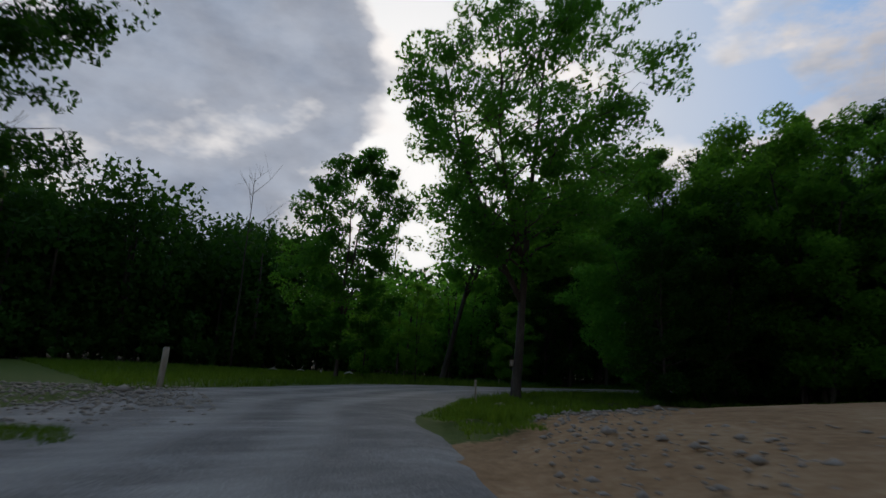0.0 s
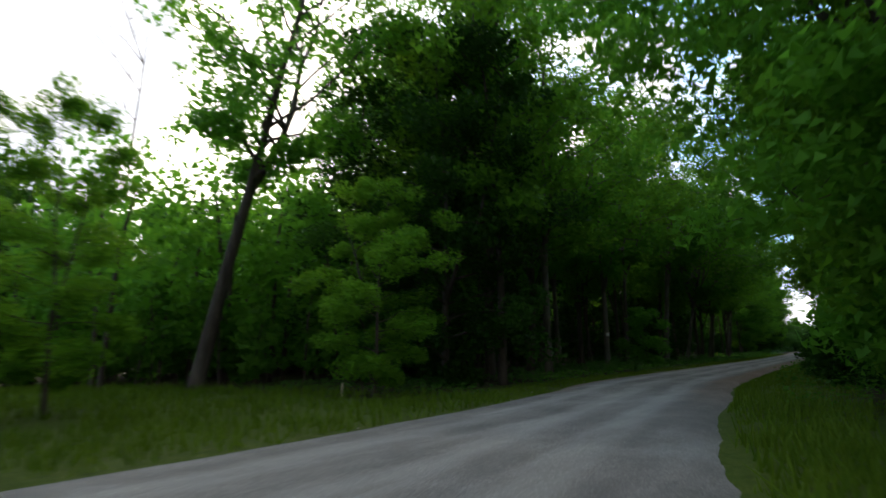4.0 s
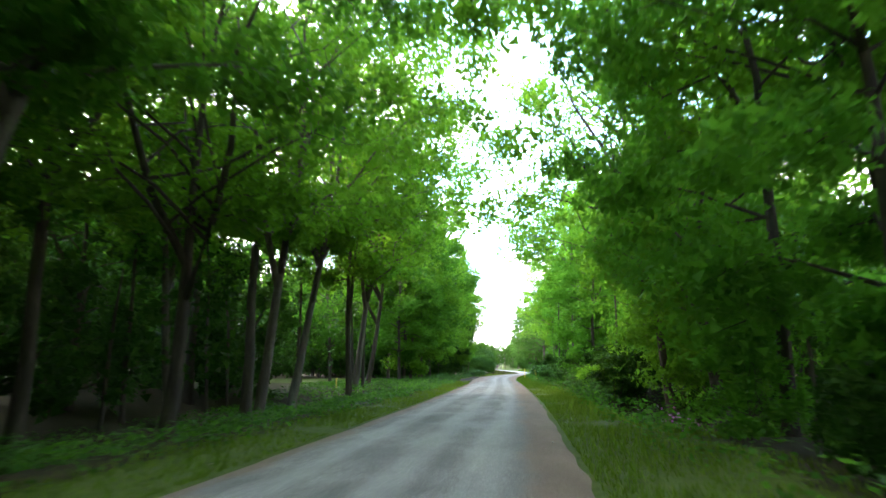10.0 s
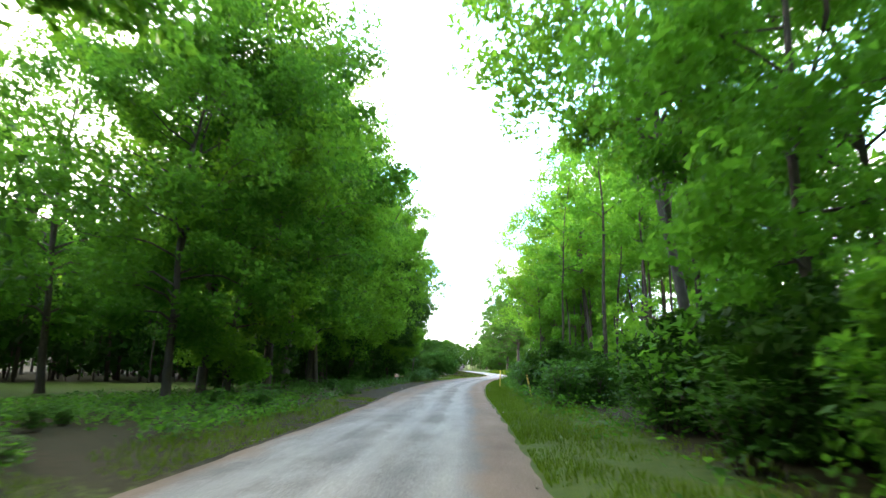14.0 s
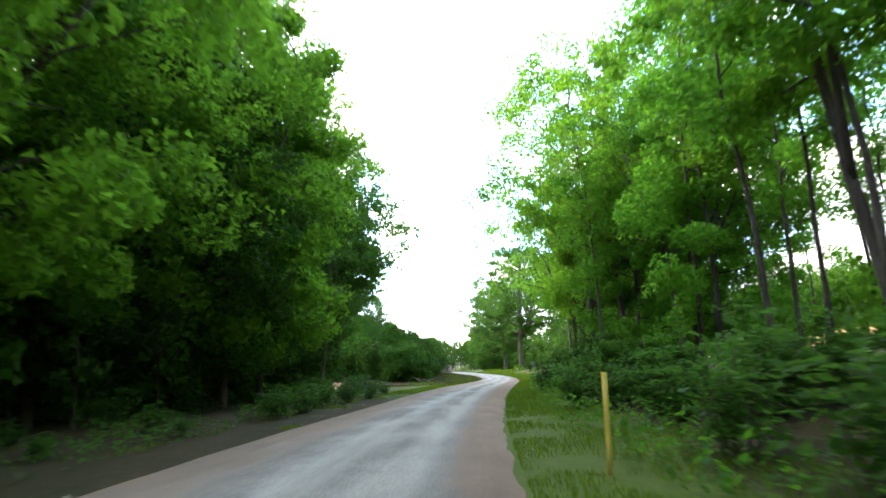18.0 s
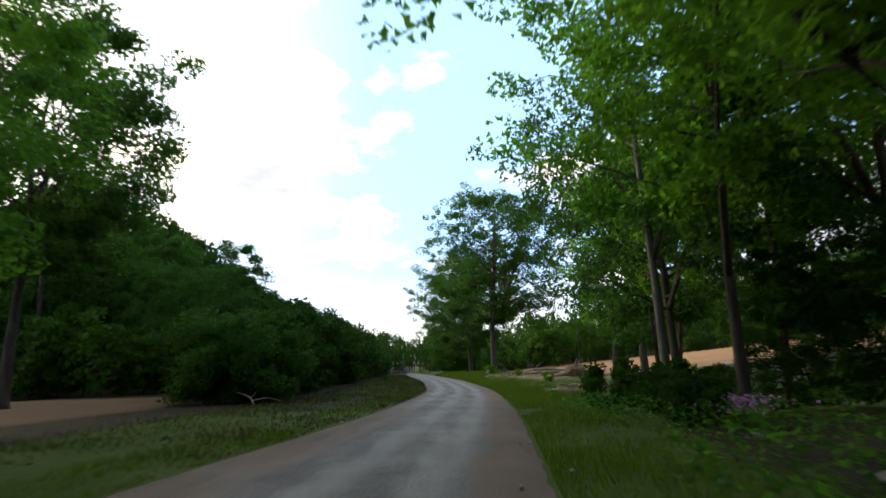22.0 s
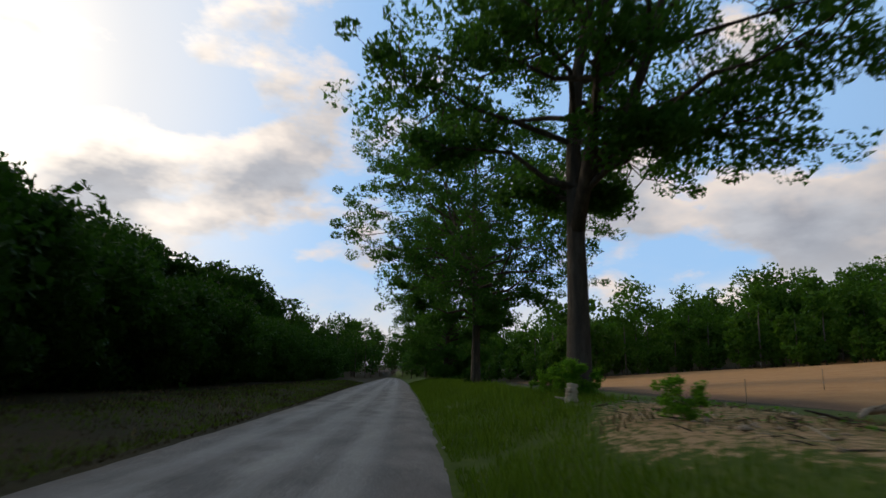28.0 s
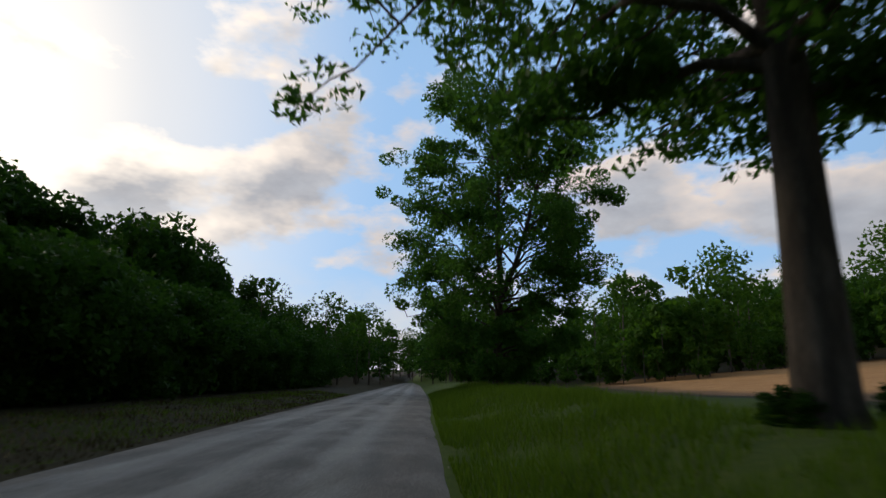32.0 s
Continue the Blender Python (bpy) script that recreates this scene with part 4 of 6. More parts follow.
def scatter_trees():
    # Woodland trees whose stems stand close to the lane.
    spots = [(-11.8, -2.6), (-15.5, -3.0), (-18.5, 4.0), (-12.8, -7.5), (-20.0, -12.0), (-23.0, 2.0), (-17.0, -17.0), (-13.5, -13.0), (-21.0, -3.6), (-8.7, 39.4), (-24.0, -5.0), (-13.6, 20.0)]
    for n, (x, y) in enumerate(((15.0, 146.0), (18.5, 150.0), (21.0, 156.0), (17.5, 161.5))):
        plant(TALL[n % 3], x, y, 0.85)
    for x, y in ((-16.5, -12.0), (-14.8, -5.0), (-13.0, 3.5), (-17.5, -9.5), (-9.2, 44.6), (-10.6, 47.0), (-12.4, 40.0), (-14.5, 33.0), (-15.0, 27.0)):
        plant(POLES[int(rng.integers(2))], x, y, float(rng.uniform(0.85, 1.1)))
    for i, (x, y) in enumerate(spots):
        plant(TALL[i % 3], x, y, float(rng.uniform(0.85, 1.1)))
    for x, y, sc in ((12.5, 110.0, 0.95), (14.5, 114.5, 1.05), (11.6, 119.5, 0.85), (12.8, 125.0, 0.9)):
        plant(EDGERS[1], x, y, sc)
    for x, y, sc in ((14.5, 33.0, 0.95), (11.8, 40.5, 0.95)):
        plant(CANOPY[1], x, y, sc)
    plant(CANOPY[0], -15.5, 143.5, 1.08)
    for x, y, sc in ((13.8, 144.0, 0.3), (16.2, 141.5, 0.34), (17.4, 148.0, 0.34)):
        plant(WALLS[0], x, y, sc)
    for x, y, sc in ((-17.5, 27.0, 0.8), (-15.0, 38.5, 0.7), (-18.5, 20.0, 0.85), (-20.0, 38.0, 0.85), (-19.0, 10.0, 0.8)):
        plant(WALLS[1], x, y, sc)
    for n in range(34):
        x, y = float(rng.uniform(9.5, 24)), float(rng.uniform(78, 126))
        plant(POLES[n % 2], x + 0.05 * (y - 78), y, float(rng.uniform(0.8, 1.15)))
    # Trees whose limbs reach over the lane, leaning towards it.
    for i, (x, y, turn) in enumerate(((-9.4, -27.0, 0), (-9.0, 27.0, -10), (11.4, -21.0, 180), (10.6, 1.5, 175), (9.4, 27.0, 185), (11.5, 122.0, 180), (11.0, 133.0, 185), (13.0, 116.0, 175), (9.6, 36.0, 175))):
        plant(ARCHERS[i % 2], x, y, float(rng.uniform(0.92, 1.08)), turn)
    r = np.random.default_rng(23)
    for y in np.arange(-44, 150, 4.2):
        mid = float(road_mid(y))
        for side in (-1, 1):
            for row in range(3):
                off = (8.2, 12.0, 16.5)[row] + float(r.uniform(-0.8, 1.6))
                yy = y + float(r.uniform(-1.8, 1.8))
                if side > 0 and row == 0 and 20 < yy < 42:
                    continue
                if side < 0 and (yy > 116 or yy < -32 or (row == 0 and yy < 56) or (row and 42 < yy < 62)):
                    continue
                if side > 0 and (yy > 152 or (row == 2 and yy > 20 and not 72 < yy < 120 and r.random() < 0.6)):
                    continue
                dense = side < 0 and yy > 58
                if r.random() < (0.22 if dense else (0.42, 0.6 if yy > -15 else 0.4, 0.62 if yy > -15 else 0.4)[row]):
                    continue
                u = r.random()
                if side > 0 and 38 < yy < 58:
                    kind = EDGERS[1] if u < 0.4 else (POLES[int(r.integers(2))] if u < 0.8 else TALL[int(r.integers(3))])
                elif side > 0 and 58 <= yy < 120:
                    kind = POLES[int(r.integers(2))] if u < 0.88 or row == 0 else TALL[int(r.integers(3))]
                    off += 1.2
                elif side < 0 and yy < 60:
                    kind = TALL[int(r.integers(3))] if u < 0.55 else POLES[int(r.integers(2))]
                elif side < 0 and yy < 86:
                    if row and r.random() < 0.6:
                        continue
                    kind = CANOPY[int(r.integers(2))] if u < 0.6 else TALL[int(r.integers(3))]
                elif side < 0:
                    kind = CANOPY[int(r.integers(2))] if u < 0.72 else (WALLS[1] if row else EDGERS[2])
                    off += 0.8
                elif yy < -22:
                    kind = WALLS[int(r.integers(2))] if u < 0.25 else EDGERS[(0, 2)[int(r.integers(2))]]
                elif yy > 117:
                    kind = WALLS[1] if row and u < 0.5 else TALL[int(r.integers(3))]
                    off += 1.0
                else:
                    # Mostly the brighter-leaved maple: its colour imitates sunlit foliage on this side.
                    pick = 1 if r.random() < 0.7 else int(r.integers(3))
                    kind = EDGERS[pick] if u < 0.75 else TALL[int(r.integers(3))]
                if side > 0 and row == 0 and -9 < yy < 3:
                    off += 4.5
                size = float(r.uniform(0.85, 1.15))
                if side > 0 and row and 2 < yy < 36 and int(yy * 7) % 3:
                    continue
                plant(kind, mid + side * off, yy, size)
    # The mouth of the wood, where the lane leaves the junction.
    for kind, x, y, sc, turn in ((TALL[0], -6.46, -35.77, 1.05, 0), (TALL[2], -8.79, -32.75, 1.1, 60), (WALLS[0], -8.52, -37.08, 0.9, 0), (TALL[1], -7.84, -27.93, 1.05, 200), (WALLS[1], -12.25, -33.35, 1.0, 90), (EDGERS[1], 9.85, -48.15, 0.72, 200), (WALLS[0], 12.70, -51.40, 0.55, 120), (EDGERS[1], 7.7, -45.0, 1.1, 170), (EDGERS[1], 8.40, -40.00, 0.85, 10), (ARCHERS[1], 8.60, -34.00, 0.85, 180), (WALLS[0], -18.64, -30.20, 0.95, 0), (EDGERS[0], -7.08, -43.35, 0.5, 30), (EDGERS[2], -10.54, -51.50, 0.45, 100), (EDGERS[0], -14.22, -54.58, 0.5, 10)):
        plant(kind, x, y, sc, turn)
    # The wood's dark corner before the clearing, the knot of trees across from it, and those behind the hedge.
    for x, y, sc in ((-16.5, 121.0, 1.1), (-11.2, 121.5, 0.85), (-12.0, 126.0, 0.8), (-15.0, 132.0, 0.9), (-19.0, 118.0, 1.1), (-22.0, 126.0, 1.1), (-24.0, 117.0, 1.1), (-14.0, 114.0, 1.05), (-11.2, 112.0, 0.9), (-15.0, 108.0, 1.05), (-20.0, 114.0, 1.1), (-10.8, 104.0, 0.85), (24.0, 150.0, 0.8), (-15.5, 178.0, 0.55), (-17.5, 184.5, 0.68), (-20.5, 178.0, 0.55), (-24.5, 184.0, 0.75), (-28.0, 192.0, 0.85), (-27.0, 199.0, 0.7), (-32.0, 208.0, 0.75), (-34.0, 184.0, 0.7), (-30.0, 216.0, 0.7), (-36.0, 224.0, 0.7), (-40.0, 196.0, 0.8)):
        plant(WALLS[int(rng.integers(2))], x, y, sc)
    # Dark trees along the wood beyond the clay.
    for n, (x, y, sc) in enumerate(((14.1, -47.6, 0.6), (19.1, -45.6, 0.86), (24.6, -43.1, 0.66), (30.1, -40.6, 0.92), (35.6, -38.1, 1.1), (16.6, -41.6, 0.62), (40.6, -35.6, 1.1), (12.1, -43.6, 0.62), (21.6, -38.6, 0.72), (46.6, -32.6, 0.85), (27.6, -35.6, 0.85))):
        plant((WALLS[n % 2], EDGERS[2])[n % 3 == 1], x, y, sc)


rng = np.random.default_rng(17)
scatter_trees()


def far_woods(name, spots, label, leaf, seed, count=260, size=0.95, low=0.18, tall=(14, 21), wood_mat=None):
    """Many trees away from the lane, as one mass: stems and leaf clumps."""
    r = np.random.default_rng(seed)
    wood, crown = Bag(), Bag()
    for x, y in spots:
        H = r.uniform(*tall)
        R = H * r.uniform(0.2, 0.28)
        z = float(ground_z(x, y))
        ln = r.normal(0, 0.5, 2)
        tube(wood, [(x, y, z - 0.3), (x + ln[0] * 0.4, y + ln[1] * 0.4, z + 0.5 * H), (x + ln[0], y + ln[1], z + 0.72 * H)], [H * 0.011, H * 0.008, 0.03], 5, False)
        n = int(count)
        lump = r.integers(0, 22, n)
        dirs = r.normal(size=(22, 3))
        dirs /= np.linalg.norm(dirs, axis=1, keepdims=True)
        cen = np.array([x + ln[0] * 0.6, y + ln[1] * 0.6, z + (low + 1) / 2 * H])
        rad = np.array([R, R, (1 - low) / 2 * H])
        ball = r.normal(size=(n, 3))
        ball *= (r.uniform(0.3, 1.0, n) ** 0.5 / (np.linalg.norm(ball, axis=1) + 1e-9))[:, None]
        p = cen + dirs[lump] * rad * 0.74 + ball * R * [0.45, 0.45, 0.36]
        leaves(crown, p, size, r, 0.25, 1.0)
    e = new(name)
    part("trunks", wood.mesh("trunks", True), wood_mat or bark, e, kind="stuff")
    part("crowns", crown.mesh("crowns"), leaf, e, kind="stuff")
    return tagged(e, label, "woods", kind="stuff")


def spread(n, x0, x1, y0, y1, seed, ok=lambda x, y: True):
    r = np.random.default_rng(seed)
    out, tries = [], 0
    while len(out) < n and tries < n * 30:
        tries += 1
        p = (float(r.uniform(x0, x1)), float(r.uniform(y0, y1)))
        if ok(*p):
            out.append(p)
    return out


def hedge_back(y):
    """How far from the lane the woods stand behind the hedge."""
    return np.interp(y, [172, 200, 235, 290, 312, 480], [-18, -26, -36, -40, -26, -30])


def off_clearing(x, y):
    return not (x > -31 and 60 < y < 86)


far_woods("woodland", spread(120, -62, -20, -26, 122, 61, off_clearing), "deep shady broadleaved woodland beside the lane", leaf_green, 71, 460, 0.55, 0.12, (16, 22))
# Thick backing added to block low sun and sky; leaf colour darkened for shade.
far_woods("woodland", spread(220, -66, -26, -30, 128, 83, off_clearing), "dense dark woodland deep behind the first trunks", leaf_shaded, 173, 400, 0.95, 0.0, (13, 20))
far_woods("understorey", spread(240, -44, -13, -24, 126, 81, off_clearing), "shady understorey of saplings between the trunks", leaf_shaded, 171, 300, 0.42, 0.0, (4, 10))
far_woods("woodland", spread(76, 14, 42, -50, -4, 62, lambda x, y: y > -48 + 0.5 * (x - 14)), "dense broadleaved woodland beyond the verge", leaf_shaded, 72, 760, 0.48, 0.02, (12, 18))
far_woods("understorey", spread(80, 9, 26, -46, 60, 82, lambda x, y: y > -46 + 0.5 * (x - 9)), "leafy saplings under the trees", leaf_shaded, 172, 460, 0.28, 0.0, (3, 7.5))
# Low dark leaf masses added in place of the shade beneath these trees.
far_woods("understorey", spread(70, -22, -9.6, 60, 114, 93, lambda x, y: x > 1.5 - 0.45 * (y - 40.7)), "dark leafy fill for the shade under the trees beside the clearing", leaf_shaded, 183, 420, 0.26, 0.0, (2.0, 5.0))
far_woods("woodland", spread(34, 15, 32, 34, 72, 92), "airy woodland between the hollow and the field", leaf_green, 182, 460, 0.4, 0.05, (11, 18))
far_woods("understorey", spread(46, 8.2, 20, 44, 80, 85), "dark bushes under the slim trees", leaf_green, 175, 420, 0.24, 0.0, (2.5, 5.5))
far_woods("understorey", spread(60, 15, 27, 70, 128, 89), "leafy saplings beyond the slim trees", leaf_green, 179, 300, 0.36, 0.0, (2.5, 5.5))
far_woods("woodland", spread(150, -78, -38, -112, -36, 63), "dark line of trees behind the meadow", leaf_shaded, 73, 1100, 0.66, 0.0, (17, 25))
far_woods("understorey", spread(120, -50, -34, -108, -38, 84), "dark bushes at the foot of the trees behind the meadow", leaf_shaded, 174, 240, 0.6, 0.0, (3, 8))
far_woods("woodland", spread(72, -44, -14, -47, -20, 66, lambda x, y: x < -21.5 + 0.35 * (y + 46)), "green thicket at the meadow's edge", leaf_light, 76, 620, 0.4, 0.0, (8, 15.5))
far_woods("understorey", spread(80, -44, -12, -45, -18, 88, lambda x, y: x < -15 + 0.5 * (y + 46)), "low bushes at the meadow's edge", leaf_mid, 178, 260, 0.42, 0.0, (2.5, 7))
far_woods("wooded_hill", spread(340, -190, -62, -130, 470, 64, lambda x, y: x < -80 or y > 190), "wooded hillside", leaf_shaded, 74, 300, 1.1, 0.05, (14, 20))
far_woods("understorey", spread(46, -54, -13, 171.5, 178, 91), "bushes along the back of the small field", leaf_far, 181, 280, 0.5, 0.0, (3, 8))
far_woods("woodland", spread(50, -75, -29, 178, 232, 87, lambda x, y: x < -29 - 0.1 * (y - 178)), "tall woods beyond the small field", leaf_shaded, 177, 1700, 0.74, 0.02, (19, 25))
far_woods("woodland", spread(80, -72, -30, 222, 345, 86), "tall woods on the rise behind the hedge", leaf_shaded, 176, 1600, 0.74, 0.02, (16, 21))
far_woods("woodland", spread(150, -85, -14, 172, 470, 65, lambda x, y: x < float(hedge_back(y)) - (12 if y < 205 else 0)), "woods behind the hedge and the small field", leaf_shaded, 75, 1300, 0.76, 0.05, (16, 22))
far_woods("woodland", spread(360, -20, 210, 235, 480, 67, lambda x, y: y > 350 - 0.66 * max(x - 50, 0) + 12 * math.sin(x * 0.11) and abs(x - float(road_mid(y))) > 7), "line of woods across the far side of the field", leaf_far, 77, 900, 0.95, 0.02, (14, 24), pale_bark)
far_woods("understorey", spread(150, -10, 190, 235, 400, 90, lambda x, y: 346 < y + 0.66 * max(x - 50, 0) - 12 * math.sin(x * 0.11) < 366 and abs(x - float(road_mid(y))) > 7), "bushes along the far edge of the field", leaf_far, 180, 380, 0.62, 0.0, (4, 9))
far_woods("woodland", spread(90, -60, 40, 330, 470, 69, lambda x, y: y > 402 or 4.5 < abs(x - float(road_mid(y))) < 26), "trees closing in on the lane in the distance", leaf_shaded, 79, 800, 0.5, 0.02, (10, 17))
far_woods("woodland", spread(70, 62, 200, 235, 380, 94, lambda x, y: y > 378 - 0.66 * max(x - 50, 0)), "tall woods rising behind the field's far edge", leaf_far, 184, 900, 0.95, 0.02, (23, 31), pale_bark)
far_woods("woodland", spread(90, 76, 130, 0, 190, 68), "woods beyond the open field", leaf_shaded, 78, 300, 1.0, 0.1, (13, 18))


# ---- hedge ----
lone_bush = make_tree(58, 4.3, 3.4, 0.02, 0.06, 40, 6, 70, 0.2, 0.42, 0.4, (0, 0), 4, 0.45, 0.75, 0.04, 3.2, False)
tree_thing("roadside_bush", lone_bush, leaf_oak, bark, -7.6, 157.2, "rounded green bush standing alone before the hedge", "shrub")


def build_hedge():
    for y in np.arange(163, 330, 3.4):
        for row in range(2):
            if row and rng.random() < 0.25:
                continue
            x = -6.9 - 0.062 * (y - 152) - 2.8 * row + float(rng.uniform(-0.7, 0.7))
            sc = 0.72 + 0.5 * smooth(y, 158, 180) + 0.16 * row
            plant(HEDGERS[int(rng.integers(2))], x, y + float(rng.uniform(-1, 1)), float(sc * rng.uniform(0.88, 1.15)))


rng = np.random.default_rng(18)
build_hedge()


def build_shrubs():
    for y in np.arange(-44, 150, 2.6):
        mid = float(road_mid(y))
        if rng.random() < 0.75 and not 21 < y < 40:
            # Along the second half the darkest leaf colour stands in for deep shade.
            plant(SHRUBS[0 if 58 < y < 160 else int(rng.integers(3))], mid + 2.8 + float(rng.uniform(3.2, 5.8)), y, float(rng.uniform(0.45, 0.95)))


rng = np.random.default_rng(19)
build_shrubs()
for n, (x, y, sc) in enumerate(((5.0, 78.0, 0.8), (5.8, 76.0, 1.0), (6.6, 79.5, 1.0), (7.4, 75.5, 1.1), (5.6, 82.5, 0.9), (7.0, 84.0, 1.1), (5.4, 87.0, 0.8), (6.8, 72.0, 1.0), (6.2, 92.0, 0.9), (6.0, 97.0, 1.0), (5.2, 106.5, 0.8), (6.2, 109.0, 1.0), (7.0, 114.5, 1.1), (8.2, 112.0, 1.2), (7.6, 118.5, 1.0), (8.6, 122.0, 1.0), (5.6, 37.0, 0.9), (6.4, 39.5, 1.1), (5.4, 42.0, 0.9), (6.8, 44.0, 1.2), (5.8, 46.5, 1.0), (5.2, 49.5, 0.9), (6.6, 51.5, 1.2), (7.6, 41.0, 1.3), (5.6, 55.0, 1.0), (6.6, 58.5, 1.1), (6.4, -14.0, 0.9), (5.6, -4.0, 0.8), (6.6, 2.5, 1.0), (5.9, 5.0, 0.7), (7.0, 8.0, 0.9), (-5.2, -21.0, 0.45), (-6.0, -18.0, 0.5), (-5.0, 70.0, 0.4), (-5.6, 106.0, 0.5), (-5.0, 109.0, 0.55), (-4.6, 113.0, 0.5), (-5.8, 116.0, 0.6))):
    plant(BROAD[n % 2], x, y, sc)

for y in np.arange(62, 127, 1.4):
    plant(BROAD[int(rng.integers(2))], float(road_mid(y)) + 2.7 + float(rng.uniform(2.2, 6.2)), float(y), float(rng.uniform(0.7, 1.15)))


for y in np.arange(-24, 14, 0.8):
    plant(BROAD[int(rng.integers(2))], float(road_mid(y)) - 2.8 - float(rng.uniform(2.0, 8.5)), float(y), float(rng.uniform(0.25, 0.6)))
for y in np.arange(44, 124, 1.2):
    if not 62 < y < 70:
        big = 1.0 + 0.5 * float(smooth(y, 92, 104))
        plant(BROAD[int(rng.integers(2))], float(road_mid(y)) - 2.8 - float(rng.uniform(1.6, 5.6)), float(y), big * float(rng.uniform(0.22, 0.5)))
# Extra dark-leaved shrubs, added to imitate the deep shade right of the lane.
for y in np.arange(42, 62, 1.7):
    plant(SHRUBS[0], float(road_mid(y)) + 2.6 + float(rng.uniform(4.2, 7.5)), float(y), float(rng.uniform(0.8, 1.15)))


# ---- grass ----
def blades(bag, x, y, h, r, width=0.035):
    n = len(x)
    z = ground_z(x, y)
    a = r.uniform(0, 6.28, n)
    lean = r.normal(0, 0.35, (n, 2)) * h[:, None]
    dx, dy = np.cos(a) * width * 0.5, np.sin(a) * width * 0.5
    v = np.stack([np.column_stack([x - dx, y - dy, z - 0.03]), np.column_stack([x + dx, y + dy, z - 0.03]), np.column_stack([x + lean[:, 0], y + lean[:, 1], z + h])], 1)
    bag.add(v, None, np.arange(3 * n).reshape(n, 3))


def verge(name, label, n, off0, off1, side, y0, y1, height, material, seed, width=0.04):
    r = np.random.default_rng(seed)
    bag = Bag()
    y = r.uniform(y0, y1, n)
    i = np.interp(y, MIDLINE[MIDLINE[:, 1] > -50, 1], np.arange((MIDLINE[:, 1] > -50).sum()))
    keep = MIDLINE[:, 1] > -50
    ex = np.interp(y, EDGE[keep, 1], EDGE[keep, 0] if side < 0 else EDGE[keep, 2])
    off = off0 + (off1 - off0) * r.uniform(0, 1, n) ** 1.4
    x = ex + side * off
    tuft = fbm(x, y, 1.6, seed)
    if side < 0:
        tuft = tuft - 0.9 * smooth(y, 58, 70) * (1 - smooth(y, 112, 120)) * (1 - smooth(off, 1.2, 2.2))
    ok = (tuft > -0.45) & (clay_amount(x, y) < 0.15 + 0.3 * r.random(n))
    h = height * r.uniform(0.4, 1.2, n) * np.clip(0.7 + 0.8 * tuft, 0.15, 1.6) * np.clip(0.35 + off, 0, 1)
    blades(bag, x[ok], y[ok], h[ok], r, width)
    tagged(part(name, bag.mesh(name), material), label, "grass", kind="stuff")


verge("verge_grass", "green grass along the lane's shoulder", 90000, 0.02, 3.4, 1, -44, 165, 0.22, grass_blade, 81, 0.028)
verge("verge_grass", "short green grass and weeds at the wood's edge", 46000, 0.05, 2.0, -1, -44, 140, 0.17, grass_blade, 82, 0.028)
verge("verge_grass", "tall green grass on the raised verge", 90000, 0.05, 6.5, 1, 158, 290, 0.42, grass_blade, 83, 0.03)
verge("verge_grass", "dull green grass in front of the hedge", 50000, 0.3, 6.5, -1, 138, 290, 0.15, grass_blade, 85, 0.03)
verge("dry_grass", "dull dry grass in front of the hedge", 24000, 0.1, 7.0, -1, 136, 290, 0.2, dry_blade, 84)


def meadow(name, label, n, x0, x1, y0, y1, height, seed, ok, material):
    r = np.random.default_rng(seed)
    x, y = r.uniform(x0, x1, n), r.uniform(y0, y1, n)
    keep = ok(x, y) & (road_gap(x, y) > 0.15) & (clay_amount(x, y) < 0.4) & (fbm(x, y, 2.0, seed) > -0.4)
    bag = Bag()
    x, y = x[keep], y[keep]
    blades(bag, x, y, height * r.uniform(0.5, 1.2, len(x)), r, 0.05)
    tagged(part(name, bag.mesh(name), material), label, "grass", kind="stuff")


meadow("meadow_grass", "rough green meadow grass beside the junction", 46000, -34, 8, -78, -42, 0.35, 85, lambda x, y: x < 6, grass_blade)
meadow("meadow_grass", "patchy grass at the foot of the roadside ash", 36000, 5, 26, -76, -46, 0.3, 86, lambda x, y: y > -0.6 * x - 65.2, grass_blade)


def tussocks(name, label, spots, n, height, seed):
    """Loose grass growing in the gravel beside the lane."""
    r = np.random.default_rng(seed)
    bag = Bag()
    for x0, y0, rx, ry in spots:
        a, d = r.uniform(0, 6.28, n), np.sqrt(r.uniform(0, 1, n))
        x, y = x0 + rx * d * np.cos(a), y0 + ry * d * np.sin(a)
        keep = fbm(x, y, 0.6, seed) > -0.25
        x, y = x[keep], y[keep]
        k = len(x)
        h = height * r.uniform(0.4, 1.2, k)
        t, lean = r.uniform(0, 6.28, k), r.normal(0, 0.4, (k, 2)) * h[:, None]
        dx, dy, z = np.cos(t) * 0.016, np.sin(t) * 0.016, np.full(k, 0.03)
        bag.add(np.stack([np.column_stack([x - dx, y - dy, z]), np.column_stack([x + dx, y + dy, z]), np.column_stack([x + lean[:, 0], y + lean[:, 1], z + h])], 1), None, np.arange(3 * k).reshape(k, 3))
    tagged(part(name, bag.mesh(name), grass_blade), label, "grass", kind="stuff")


